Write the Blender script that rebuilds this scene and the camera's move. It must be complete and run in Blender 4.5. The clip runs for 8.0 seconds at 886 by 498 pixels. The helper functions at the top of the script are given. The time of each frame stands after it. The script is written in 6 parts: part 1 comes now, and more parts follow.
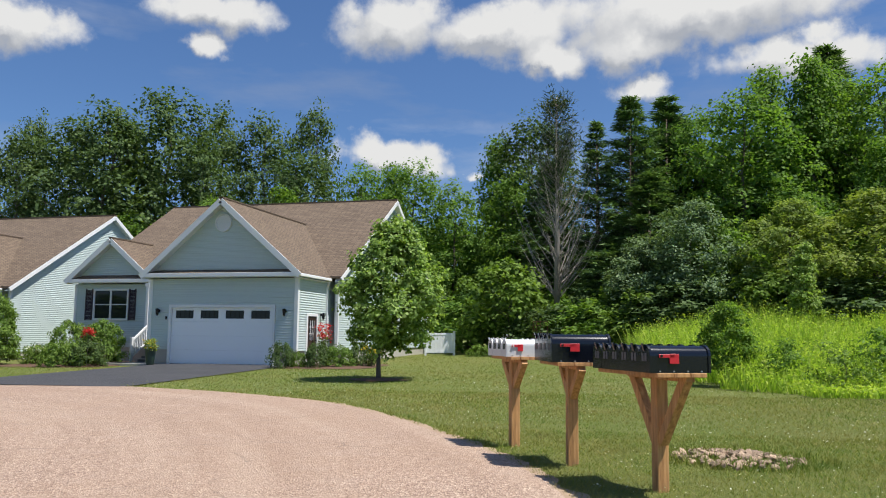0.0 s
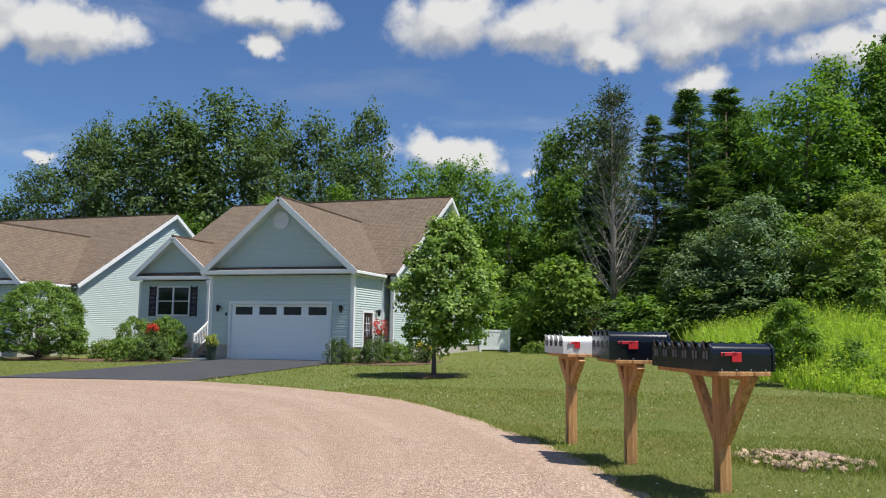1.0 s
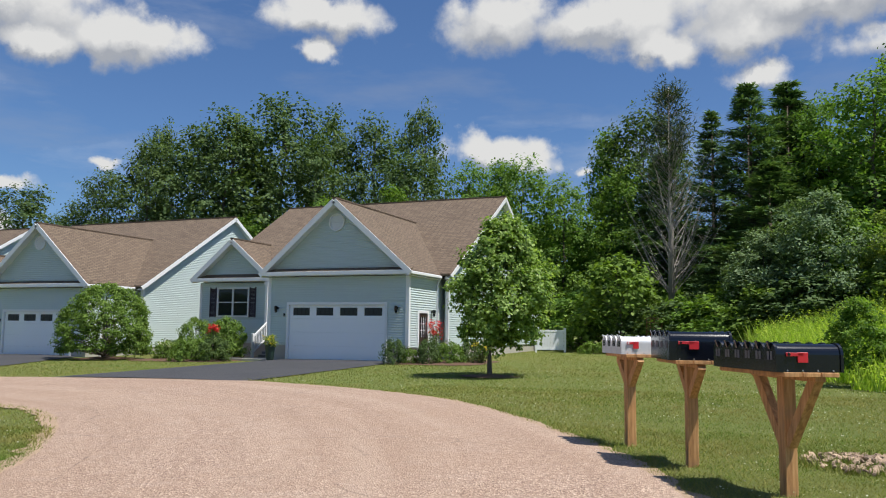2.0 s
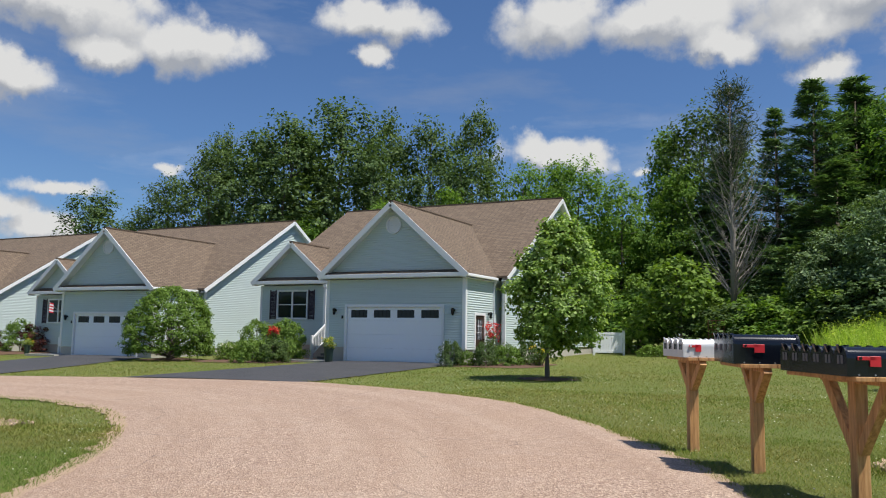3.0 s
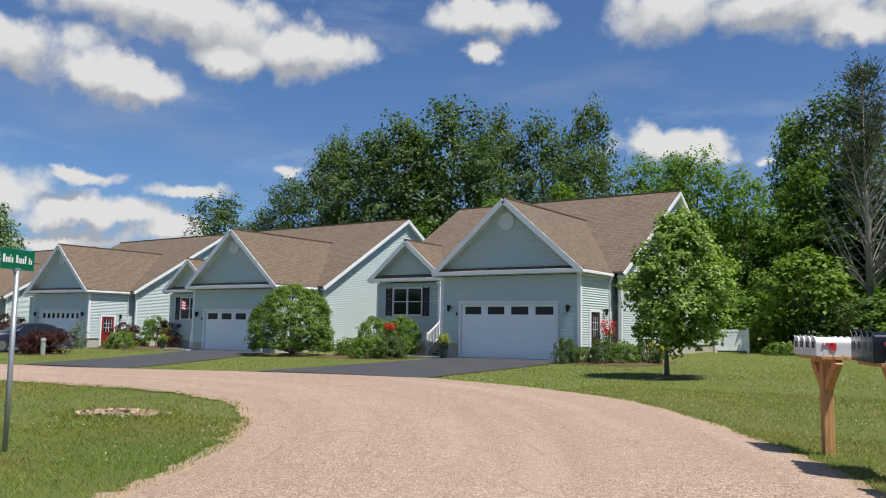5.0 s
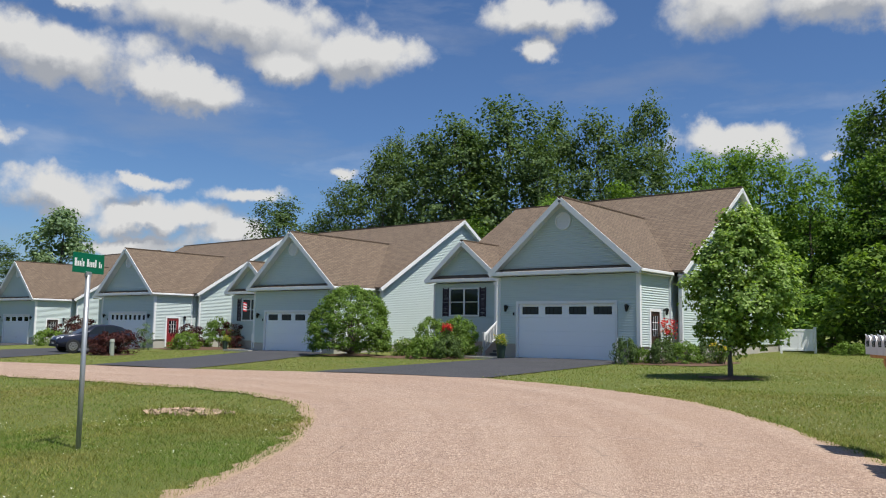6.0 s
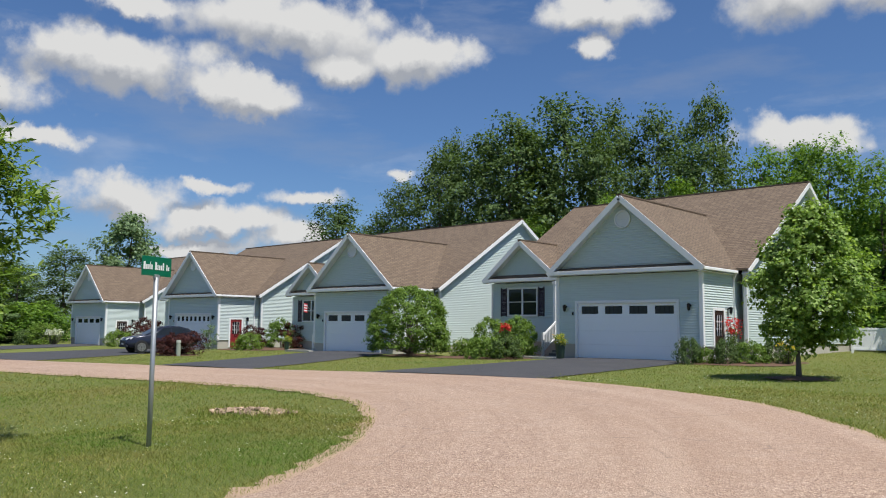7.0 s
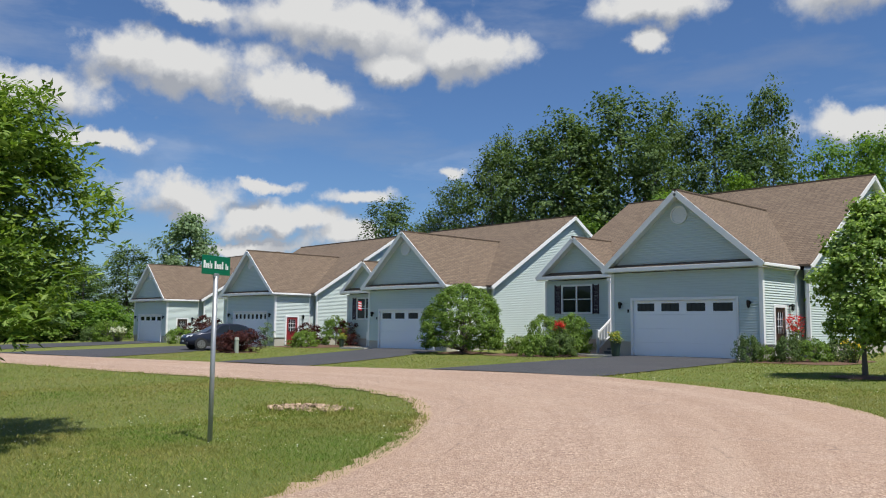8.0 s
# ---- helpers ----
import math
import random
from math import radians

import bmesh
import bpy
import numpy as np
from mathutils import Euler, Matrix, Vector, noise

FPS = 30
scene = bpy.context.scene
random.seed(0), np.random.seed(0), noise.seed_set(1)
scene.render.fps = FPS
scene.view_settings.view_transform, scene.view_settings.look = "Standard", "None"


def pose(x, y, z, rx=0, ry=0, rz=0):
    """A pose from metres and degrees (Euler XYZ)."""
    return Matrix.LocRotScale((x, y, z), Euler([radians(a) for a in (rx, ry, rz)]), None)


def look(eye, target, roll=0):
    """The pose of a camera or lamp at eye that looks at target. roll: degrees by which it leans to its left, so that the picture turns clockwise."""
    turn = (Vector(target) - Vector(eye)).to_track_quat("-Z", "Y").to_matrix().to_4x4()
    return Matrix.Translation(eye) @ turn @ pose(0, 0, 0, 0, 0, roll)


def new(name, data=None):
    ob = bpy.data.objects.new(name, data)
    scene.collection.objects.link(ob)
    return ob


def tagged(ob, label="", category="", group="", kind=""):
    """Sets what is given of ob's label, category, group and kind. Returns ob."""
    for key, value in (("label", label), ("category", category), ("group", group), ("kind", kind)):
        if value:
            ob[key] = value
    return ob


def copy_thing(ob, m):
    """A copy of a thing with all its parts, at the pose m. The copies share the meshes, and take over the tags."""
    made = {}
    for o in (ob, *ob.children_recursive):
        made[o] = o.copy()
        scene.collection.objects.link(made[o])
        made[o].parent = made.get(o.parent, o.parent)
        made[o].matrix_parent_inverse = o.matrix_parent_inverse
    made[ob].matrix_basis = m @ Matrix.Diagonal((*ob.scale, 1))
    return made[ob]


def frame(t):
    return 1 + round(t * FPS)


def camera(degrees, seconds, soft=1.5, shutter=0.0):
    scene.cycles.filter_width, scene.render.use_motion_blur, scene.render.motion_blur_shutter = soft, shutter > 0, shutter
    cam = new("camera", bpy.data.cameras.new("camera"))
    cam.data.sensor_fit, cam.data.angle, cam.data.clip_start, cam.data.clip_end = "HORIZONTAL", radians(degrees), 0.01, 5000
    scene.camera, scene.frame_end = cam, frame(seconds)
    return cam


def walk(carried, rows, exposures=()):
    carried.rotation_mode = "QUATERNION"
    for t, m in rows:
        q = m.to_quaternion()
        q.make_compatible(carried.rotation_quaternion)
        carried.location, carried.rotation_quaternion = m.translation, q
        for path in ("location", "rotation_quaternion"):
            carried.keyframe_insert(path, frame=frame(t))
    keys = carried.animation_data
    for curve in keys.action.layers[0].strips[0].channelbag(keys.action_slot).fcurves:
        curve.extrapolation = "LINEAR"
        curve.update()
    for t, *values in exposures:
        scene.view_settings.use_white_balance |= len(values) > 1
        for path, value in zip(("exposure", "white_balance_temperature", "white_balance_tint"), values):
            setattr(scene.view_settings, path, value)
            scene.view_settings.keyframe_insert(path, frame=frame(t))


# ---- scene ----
# ---- camera and its walk ----
cam = camera(58.1, 8.0, soft=1.1)
EYE, ARM = 1.6, 0.287          # eye height, reach of the arm that swings the camera round
TURNS = [
    (0.0, 14.984, 6.264, 0.657), (0.5, 16.861, 6.117, 0.748), (1.0, 18.896, 5.979, 0.859), (1.5, 20.856, 5.899, 0.784),
    (3.0, 26.826, 6.045, 0.888), (3.5, 28.942, 5.948, 0.900), (4.0, 30.926, 5.853, 0.947), (4.5, 32.938, 5.748, 0.993),
    (6.0, 38.938, 5.638, 0.818), (6.5, 41.083, 5.636, 0.667), (7.0, 43.060, 5.600, 0.614), (7.5, 44.995, 5.502, 0.633),
    (8.0, 46.850, 5.385, 0.598),
]


def eye_pose(yaw, pitch, roll):
    a = radians(yaw)
    return Matrix.Translation((-ARM * math.sin(a), ARM * math.cos(a), EYE)) @ Euler((radians(90 + pitch), 0, radians(yaw))).to_matrix().to_4x4() @ pose(0, 0, 0, 0, 0, roll)


walk(cam, [(t, eye_pose(y, p, r)) for t, y, p, r in TURNS], exposures=[(0.0, 0.38), (1.5, 0.31), (3.0, 0.24), (4.5, 0.29), (6.0, 0.22), (8.0, 0.25)])

# ---- daylight ----
SUN_EL, SUN_AZ = radians(65), radians(95)     # azimuth clockwise from +y
sun = new("sun", bpy.data.lights.new("sun", "SUN"))
sun.data.energy, sun.data.angle, sun.data.color = 5.0, radians(0.53), (1.0, 0.96, 0.89)
sun.matrix_world = look((0, 0, 0), (-math.sin(SUN_AZ) * math.cos(SUN_EL), -math.cos(SUN_AZ) * math.cos(SUN_EL), -math.sin(SUN_EL)))
sun.location = (60, 40, 90)
world = bpy.data.worlds.new("sky")
scene.world = world
world.use_nodes = True
# ---- sky: clear blue with fair-weather clouds ----
wn = world.node_tree
sky = wn.nodes.new("ShaderNodeTexSky")
sky.sky_type, sky.sun_disc = "NISHITA", False
sky.sun_elevation, sky.sun_rotation = SUN_EL, SUN_AZ
sky.air_density, sky.dust_density, sky.ozone_density = 1.0, 0.6, 3.5
SKY, CLOUD = 0.070, 0.49


def wmath(op, a, b=None, c=None):
    n = wn.nodes.new("ShaderNodeMath")
    n.operation = op
    for i, v in enumerate((a, b, c)):
        if v is None:
            continue
        if isinstance(v, bpy.types.NodeSocket):
            wn.links.new(v, n.inputs[i])
        else:
            n.inputs[i].default_value = v
    return n.outputs[0]


def wvec(op, *vals):
    n = wn.nodes.new("ShaderNodeVectorMath")
    n.operation = op
    for i, v in enumerate(vals):
        if isinstance(v, bpy.types.NodeSocket):
            wn.links.new(v, n.inputs[i])
        else:
            n.inputs[i].default_value = v
    return n.outputs["Value"] if op == "LENGTH" else n.outputs["Vector"]


tc = wn.nodes.new("ShaderNodeTexCoord")
way = tc.outputs["Generated"]
sx = wn.nodes.new("ShaderNodeSeparateXYZ")
wn.links.new(way, sx.inputs[0])
azim = wmath("DEGREES", wmath("ARCTAN2", wmath("MULTIPLY", sx.outputs[0], -1.0), sx.outputs[1]))
elev = wmath("DEGREES", wmath("ARCSINE", sx.outputs[2]))
flat = wn.nodes.new("ShaderNodeCombineXYZ")
wn.links.new(azim, flat.inputs[0])
wn.links.new(elev, flat.inputs[1])


def puff(scale, detail, rough):
    n = wn.nodes.new("ShaderNodeTexNoise")
    n.inputs["Scale"].default_value, n.inputs["Detail"].default_value, n.inputs["Roughness"].default_value = scale, detail, rough
    wn.links.new(way, n.inputs["Vector"])
    return n


warp = puff(6.5, 7, 0.58)
fluff = puff(34.0, 9, 0.62)
curl_n = puff(19.0, 6, 0.6)
where = wvec("ADD", flat.outputs[0], wvec("MULTIPLY", wvec("SUBTRACT", warp.outputs["Color"], (0.5, 0.5, 0.5)), (6.5, 4.5, 0.0)))
where = wvec("ADD", where, wvec("MULTIPLY", wvec("SUBTRACT", curl_n.outputs["Color"], (0.5, 0.5, 0.5)), (2.8, 2.3, 0.0)))
CLOUDS = []


def cloud(az, el, wide, high):
    """One heap of a cloud: where it stands in the sky and how far it reaches, in degrees."""
    CLOUDS.append((az, el, wide, high))


def sky_clouds():
    cloud(44.1, 19.1, 3.7, 1.7)
    cloud(32.1, 21.9, 4.2, 1.5)
    cloud(32.3, 19.2, 1.5, 1.0)
    cloud(17.9, 21.7, 4.4, 2.2)
    cloud(11.5, 21.0, 6.5, 2.0)
    cloud(7.8, 19.5, 3.2, 1.2)
    cloud(1.3, 20.6, 4.8, 1.8)
    cloud(-3.4, 21.3, 2.6, 2.0)
    cloud(0.2, 17.5, 2.6, 1.2)
    cloud(-10.6, 18.2, 7.1, 1.4)
    cloud(-11.6, 19.4, 2.1, 1.2)
    cloud(18.5, 12.9, 4.0, 1.1)
    cloud(13.4, 11.9, 1.1, 0.4)
    cloud(65.3, 17.3, 6.4, 2.0)
    cloud(57.8, 16.1, 4.6, 1.5)
    cloud(68.6, 17.5, 3.2, 1.5)
    cloud(53.9, 21.0, 8.3, 2.4)
    cloud(45.9, 19.4, 4.1, 1.9)
    cloud(50.5, 18.7, 4.3, 1.3)
    cloud(65.0, 21.4, 4.1, 0.9)
    cloud(74.3, 14.4, 5.0, 1.6)
    cloud(65.6, 8.4, 3.9, 1.6)
    cloud(60.4, 9.4, 1.9, 0.5)
    cloud(53.0, 9.0, 2.9, 0.7)
    cloud(59.1, 7.2, 4.9, 1.1)
    cloud(54.3, 5.9, 2.9, 1.2)
    cloud(61.0, 5.5, 3.7, 0.6)
    cloud(46.2, 10.4, 1.2, 0.6)
    cloud(70.8, 11.6, 2.9, 0.7)
    # a few more outside the view
    for k in range(14):
        cloud(110 + k * 19.0, 18 + 17 * ((k * 7) % 5) / 4, 7 + (k * 5) % 6, 2.5 + (k * 3) % 3)


sky_clouds()


def heap(vec):
    d = None
    for az, el, wide, high in CLOUDS:
        a = (az + 180) % 360 - 180
        n = wn.nodes.new("ShaderNodeVectorMath")
        n.operation = "MULTIPLY_ADD"
        wn.links.new(vec, n.inputs[0])
        n.inputs[1].default_value, n.inputs[2].default_value = (1 / wide, 1 / high, 0), (-a / wide, -el / high, 0)
        ln = wvec("LENGTH", n.outputs["Vector"])
        d = ln if d is None else wmath("SMOOTH_MIN", d, ln, 0.25)
    return d


near = heap(where)
above = heap(wvec("ADD", where, (-0.6, 1.3, 0.0)))
def billow(scale):
    n = wn.nodes.new("ShaderNodeTexVoronoi")
    n.feature = "SMOOTH_F1"
    n.inputs["Scale"].default_value, n.inputs["Smoothness"].default_value = scale, 0.35
    wn.links.new(wvec("ADD", way, wvec("MULTIPLY", curl_n.outputs["Color"], (0.035, 0.035, 0.035))), n.inputs["Vector"])
    return n.outputs["Distance"]


puffs = wmath("ADD", wmath("MULTIPLY", wmath("SUBTRACT", billow(15.0), 0.42), 0.55), wmath("MULTIPLY", wmath("SUBTRACT", billow(38.0), 0.42), 0.42))
soft = wmath("ADD", wmath("MULTIPLY_ADD", wmath("SUBTRACT", fluff.outputs["Fac"], 0.5), 0.95, near), puffs)
mr = wn.nodes.new("ShaderNodeMapRange")
mr.interpolation_type = "SMOOTHSTEP"
for k, v in ((1, 1.38), (2, 0.64), (3, 0.0), (4, 1.0)):
    mr.inputs[k].default_value = v
wn.links.new(soft, mr.inputs[0])
lit = wmath("ADD", wmath("MULTIPLY", wmath("SUBTRACT", above, near), 1.1), wmath("SUBTRACT", wmath("MULTIPLY_ADD", wmath("SUBTRACT", fluff.outputs["Fac"], 0.5), 0.5, 0.62), wmath("MULTIPLY", puffs, 0.55)))
tone = wn.nodes.new("ShaderNodeValToRGB")
tone.color_ramp.elements[0].position, tone.color_ramp.elements[0].color = 0.12, (0.64, 0.68, 0.76, 1)
tone.color_ramp.elements[1].position, tone.color_ramp.elements[1].color = 0.88, (1.24, 1.24, 1.23, 1)
wn.links.new(lit, tone.inputs[0])
skyv = wn.nodes.new("ShaderNodeMix")
skyv.data_type, skyv.blend_type = "RGBA", "MULTIPLY"
skyv.inputs[0].default_value = 1.0
skyv.inputs[7].default_value = (SKY * 0.76, SKY * 0.97, SKY * 1.24, 1)
wn.links.new(sky.outputs[0], skyv.inputs[6])
clv = wn.nodes.new("ShaderNodeMix")
clv.data_type, clv.blend_type = "RGBA", "MULTIPLY"
clv.inputs[0].default_value = 1.0
clv.inputs[7].default_value = (CLOUD, CLOUD, CLOUD, 1)
wn.links.new(tone.outputs[0], clv.inputs[6])
over = wn.nodes.new("ShaderNodeMix")
over.data_type = "RGBA"
veil = wn.nodes.new("ShaderNodeTexNoise")
veil.inputs["Scale"].default_value, veil.inputs["Detail"].default_value, veil.inputs["Roughness"].default_value = 3.2, 6, 0.6
wn.links.new(wvec("MULTIPLY", way, (1.0, 1.0, 4.0)), veil.inputs["Vector"])
thin = wn.nodes.new("ShaderNodeMapRange")
for k, v in ((1, 0.50), (2, 0.82), (3, 0.0), (4, 0.38)):
    thin.inputs[k].default_value = v
wn.links.new(veil.outputs["Fac"], thin.inputs[0])
wn.links.new(wmath("MAXIMUM", mr.outputs[0], thin.outputs[0]), over.inputs[0])
wn.links.new(skyv.outputs[2], over.inputs[6])
wn.links.new(clv.outputs[2], over.inputs[7])
wn.links.new(over.outputs[2], wn.nodes["Background"].inputs[0])
wn.nodes["Background"].inputs[1].default_value = 1.0
# ---- node helpers and materials ----
def mat(name):
    m = bpy.data.materials.new(name)
    m.use_nodes = True
    nt = m.node_tree
    return m, nt, nt.nodes["Principled BSDF"]


def nd(nt, kind, **sets):
    n = nt.nodes.new(kind)
    for k, v in sets.items():
        if k in n.inputs:
            n.inputs[k].default_value = v
    return n


def wire(nt, a, b):
    nt.links.new(a, b)


def mixc(nt, fac, a, b, blend="MIX"):
    n = nt.nodes.new("ShaderNodeMix")
    n.data_type, n.blend_type = "RGBA", blend
    for sock, v in ((n.inputs[0], fac), (n.inputs[6], a), (n.inputs[7], b)):
        if isinstance(v, bpy.types.NodeSocket):
            nt.links.new(v, sock)
        else:
            sock.default_value = v if not isinstance(v, tuple) else (*v, 1.0)[:4]
    return n.outputs[2]


def coords(nt, scale=(1, 1, 1), which="Object"):
    tc = nt.nodes.new("ShaderNodeTexCoord")
    mp = nt.nodes.new("ShaderNodeMapping")
    mp.inputs["Scale"].default_value = scale
    nt.links.new(tc.outputs[which], mp.inputs["Vector"])
    return mp.outputs["Vector"]


def noise_of(nt, vec, scale, detail=4.0, rough=0.6):
    n = nd(nt, "ShaderNodeTexNoise", Scale=scale, Detail=detail, Roughness=rough)
    nt.links.new(vec, n.inputs["Vector"])
    return n.outputs["Fac"]


def nd_color(nt, vec, scale):
    n = nd(nt, "ShaderNodeTexNoise", Scale=scale, Detail=4.0)
    nt.links.new(vec, n.inputs["Vector"])
    return n.outputs["Color"]


def ramp(nt, fac, stops):
    r = nt.nodes.new("ShaderNodeValToRGB")
    e = r.color_ramp.elements
    while len(e) < len(stops):
        e.new(0.5)
    for el, (p, c) in zip(e, stops):
        el.position, el.color = p, (*c, 1.0) if len(c) == 3 else c
    nt.links.new(fac, r.inputs["Fac"])
    return r.outputs["Color"]


def bump(nt, bsdf, height, strength=0.4, dist=0.02):
    b = nd(nt, "ShaderNodeBump", Strength=strength, Distance=dist)
    nt.links.new(height, b.inputs["Height"])
    nt.links.new(b.outputs["Normal"], bsdf.inputs["Normal"])


def grey(v):
    return (v, v, v)


def painted(name, col, rough=0.5, var=0.08, scale=1.5, metal=0.0, fine=40.0, bumpy=0.08, random_tint=0.0):
    """A plain surface with a broad and a fine variation and slight relief."""
    m, nt, b = mat(name)
    v = coords(nt)
    n1, n2 = noise_of(nt, v, scale, 5), noise_of(nt, v, fine, 3)
    c = mixc(nt, n1, tuple(x * (1 - var) for x in col), tuple(min(1, x * (1 + var)) for x in col))
    c = mixc(nt, ramp(nt, n2, [(0.35, grey(0)), (0.75, grey(0.35 * var / 0.08 if var < 0.08 else 0.35))]), c, tuple(x * 0.82 for x in col))
    if random_tint:
        oi = nt.nodes.new("ShaderNodeObjectInfo")
        c = mixc(nt, oi.outputs["Random"], c, mixc(nt, 1.0, c, grey(1 - random_tint), "MULTIPLY"))
    wire(nt, c, b.inputs["Base Color"])
    b.inputs["Roughness"].default_value, b.inputs["Metallic"].default_value = rough, metal
    bump(nt, b, n2, bumpy, 0.01)
    return m


SIDING = painted("siding_vinyl", (0.535, 0.615, 0.605), 0.45, 0.05, 0.8, fine=25)
WHITE = painted("white_trim", (0.78, 0.79, 0.80), 0.45, 0.04, 1.2)
DOORW = painted("white_door_paint", (0.86, 0.88, 0.90), 0.4, 0.03, 0.7)
CONCRETE = painted("concrete", (0.42, 0.40, 0.36), 0.85, 0.15, 2.0, fine=60, bumpy=0.3)
SHUTTER = painted("dark_purple_shutter", (0.035, 0.02, 0.03), 0.45)
BROWND = painted("brown_door_paint", (0.045, 0.025, 0.02), 0.4)
REDD = painted("red_door_paint", (0.22, 0.02, 0.025), 0.4)
BLACKM = painted("black_metal", (0.012, 0.013, 0.018), 0.25, 0.1)
TERRA = painted("green_glazed_pot", (0.03, 0.06, 0.045), 0.3)


def glass_mat(name, tint):
    m, nt, b = mat(name)
    b.inputs["Base Color"].default_value = (*tint, 1)
    b.inputs["Roughness"].default_value = 0.06
    b.inputs["Specular IOR Level"].default_value = 0.35
    n = noise_of(nt, coords(nt), 1.2, 2)
    bump(nt, b, n, 0.05, 0.05)
    return m


STEPG = painted("grey_step_riser", (0.15, 0.145, 0.15), 0.7, 0.12, 3.0)
GLASS = glass_mat("window_glass", (0.012, 0.016, 0.02))


def shingle_mat(name):
    m, nt, b = mat(name)
    v = coords(nt)
    sep = nt.nodes.new("ShaderNodeSeparateXYZ")
    wire(nt, v, sep.inputs[0])
    add = nt.nodes.new("ShaderNodeMath")
    add.operation = "ADD"
    wire(nt, sep.outputs[0], add.inputs[0])
    wire(nt, sep.outputs[1], add.inputs[1])
    comb = nt.nodes.new("ShaderNodeCombineXYZ")
    wire(nt, add.outputs[0], comb.inputs[0])
    zz = nt.nodes.new("ShaderNodeMath")
    zz.operation = "MULTIPLY"
    zz.inputs[1].default_value = 1.75
    wire(nt, sep.outputs[2], zz.inputs[0])
    wire(nt, zz.outputs[0], comb.inputs[1])
    br = nd(nt, "ShaderNodeTexBrick", Scale=1.0)
    br.inputs["Brick Width"].default_value, br.inputs["Row Height"].default_value = 0.30, 0.165
    br.inputs["Mortar Size"].default_value, br.inputs["Mortar Smooth"].default_value = 0.016, 0.2
    br.inputs["Color1"].default_value, br.inputs["Color2"].default_value = (0.135, 0.097, 0.067, 1), (0.205, 0.152, 0.106, 1)
    br.inputs["Mortar"].default_value = (0.045, 0.032, 0.024, 1)
    wire(nt, comb.outputs[0], br.inputs["Vector"])
    big, fine = noise_of(nt, v, 0.35, 4), noise_of(nt, v, 55, 3)
    c = mixc(nt, ramp(nt, big, [(0.3, grey(0)), (0.7, grey(0.3))]), br.outputs["Color"], (0.20, 0.145, 0.10))
    c = mixc(nt, ramp(nt, fine, [(0.4, grey(0)), (0.65, grey(0.5))]), c, (0.09, 0.06, 0.042))
    wire(nt, c, b.inputs["Base Color"])
    b.inputs["Roughness"].default_value = 0.92
    bump(nt, b, br.outputs["Fac"], 0.6, -0.012)
    return m


SHINGLE = shingle_mat("brown_asphalt_shingles")


def road_mat():
    """Chip seal: mixed pink and tan chips, worn wheel tracks along the lane, dark bleeding tar and thin cracks."""
    m, nt, b = mat("pink_chip_seal")
    v = coords(nt)
    vo = nd(nt, "ShaderNodeTexVoronoi", Scale=48.0)
    wire(nt, v, vo.inputs["Vector"])
    vb = nd(nt, "ShaderNodeTexVoronoi", Scale=26.0)
    wire(nt, v, vb.inputs["Vector"])
    big, mid, speck = noise_of(nt, v, 0.28, 5), noise_of(nt, v, 2.2, 6, 0.7), noise_of(nt, v, 17, 5, 0.8)
    c = ramp(nt, vo.outputs["Color"], [(0.0, (0.13, 0.08, 0.058)), (0.5, (0.385, 0.265, 0.195)), (1.0, (0.70, 0.54, 0.41))])
    c = mixc(nt, ramp(nt, vb.outputs["Color"], [(0.35, grey(0.0)), (0.9, grey(0.55))]), c, (0.29, 0.19, 0.15))
    c = mixc(nt, ramp(nt, speck, [(0.52, grey(0)), (0.72, grey(0.6))]), c, (0.60, 0.475, 0.37))
    c = mixc(nt, ramp(nt, big, [(0.38, grey(0)), (0.7, grey(0.6))]), c, (0.36, 0.24, 0.165))
    c = mixc(nt, ramp(nt, mid, [(0.5, grey(0)), (0.8, grey(0.4))]), c, (0.45, 0.35, 0.29))
    # wheel tracks and streaks follow the lane
    lane = coords(nt, (0.10, 14.0, 1.0), "UV")
    streak = ramp(nt, noise_of(nt, lane, 1.0, 4, 0.6), [(0.46, grey(0)), (0.70, grey(0.26))])
    c = mixc(nt, streak, c, (0.26, 0.17, 0.12))
    pale = ramp(nt, noise_of(nt, coords(nt, (0.07, 7.0, 1.0), "UV"), 1.0, 3, 0.5), [(0.5, grey(0)), (0.7, grey(0.35))])
    c = mixc(nt, pale, c, (0.50, 0.38, 0.29))
    cr = nd(nt, "ShaderNodeTexVoronoi", Scale=0.42)
    cr.feature = "DISTANCE_TO_EDGE"
    wob = mixc(nt, 0.12, v, nd_color(nt, v, 2.5))
    wire(nt, wob, cr.inputs["Vector"])
    line = ramp(nt, cr.outputs["Distance"], [(0.0, grey(0.55)), (0.012, grey(0.0))])
    c = mixc(nt, mixc(nt, 1.0, line, ramp(nt, mid, [(0.45, grey(0)), (0.6, grey(1))]), "MULTIPLY"), c, (0.12, 0.085, 0.07))
    wire(nt, c, b.inputs["Base Color"])
    b.inputs["Roughness"].default_value = 0.95
    bump(nt, b, vo.outputs["Distance"], 0.9, 0.02)
    return m


ROAD = road_mat()


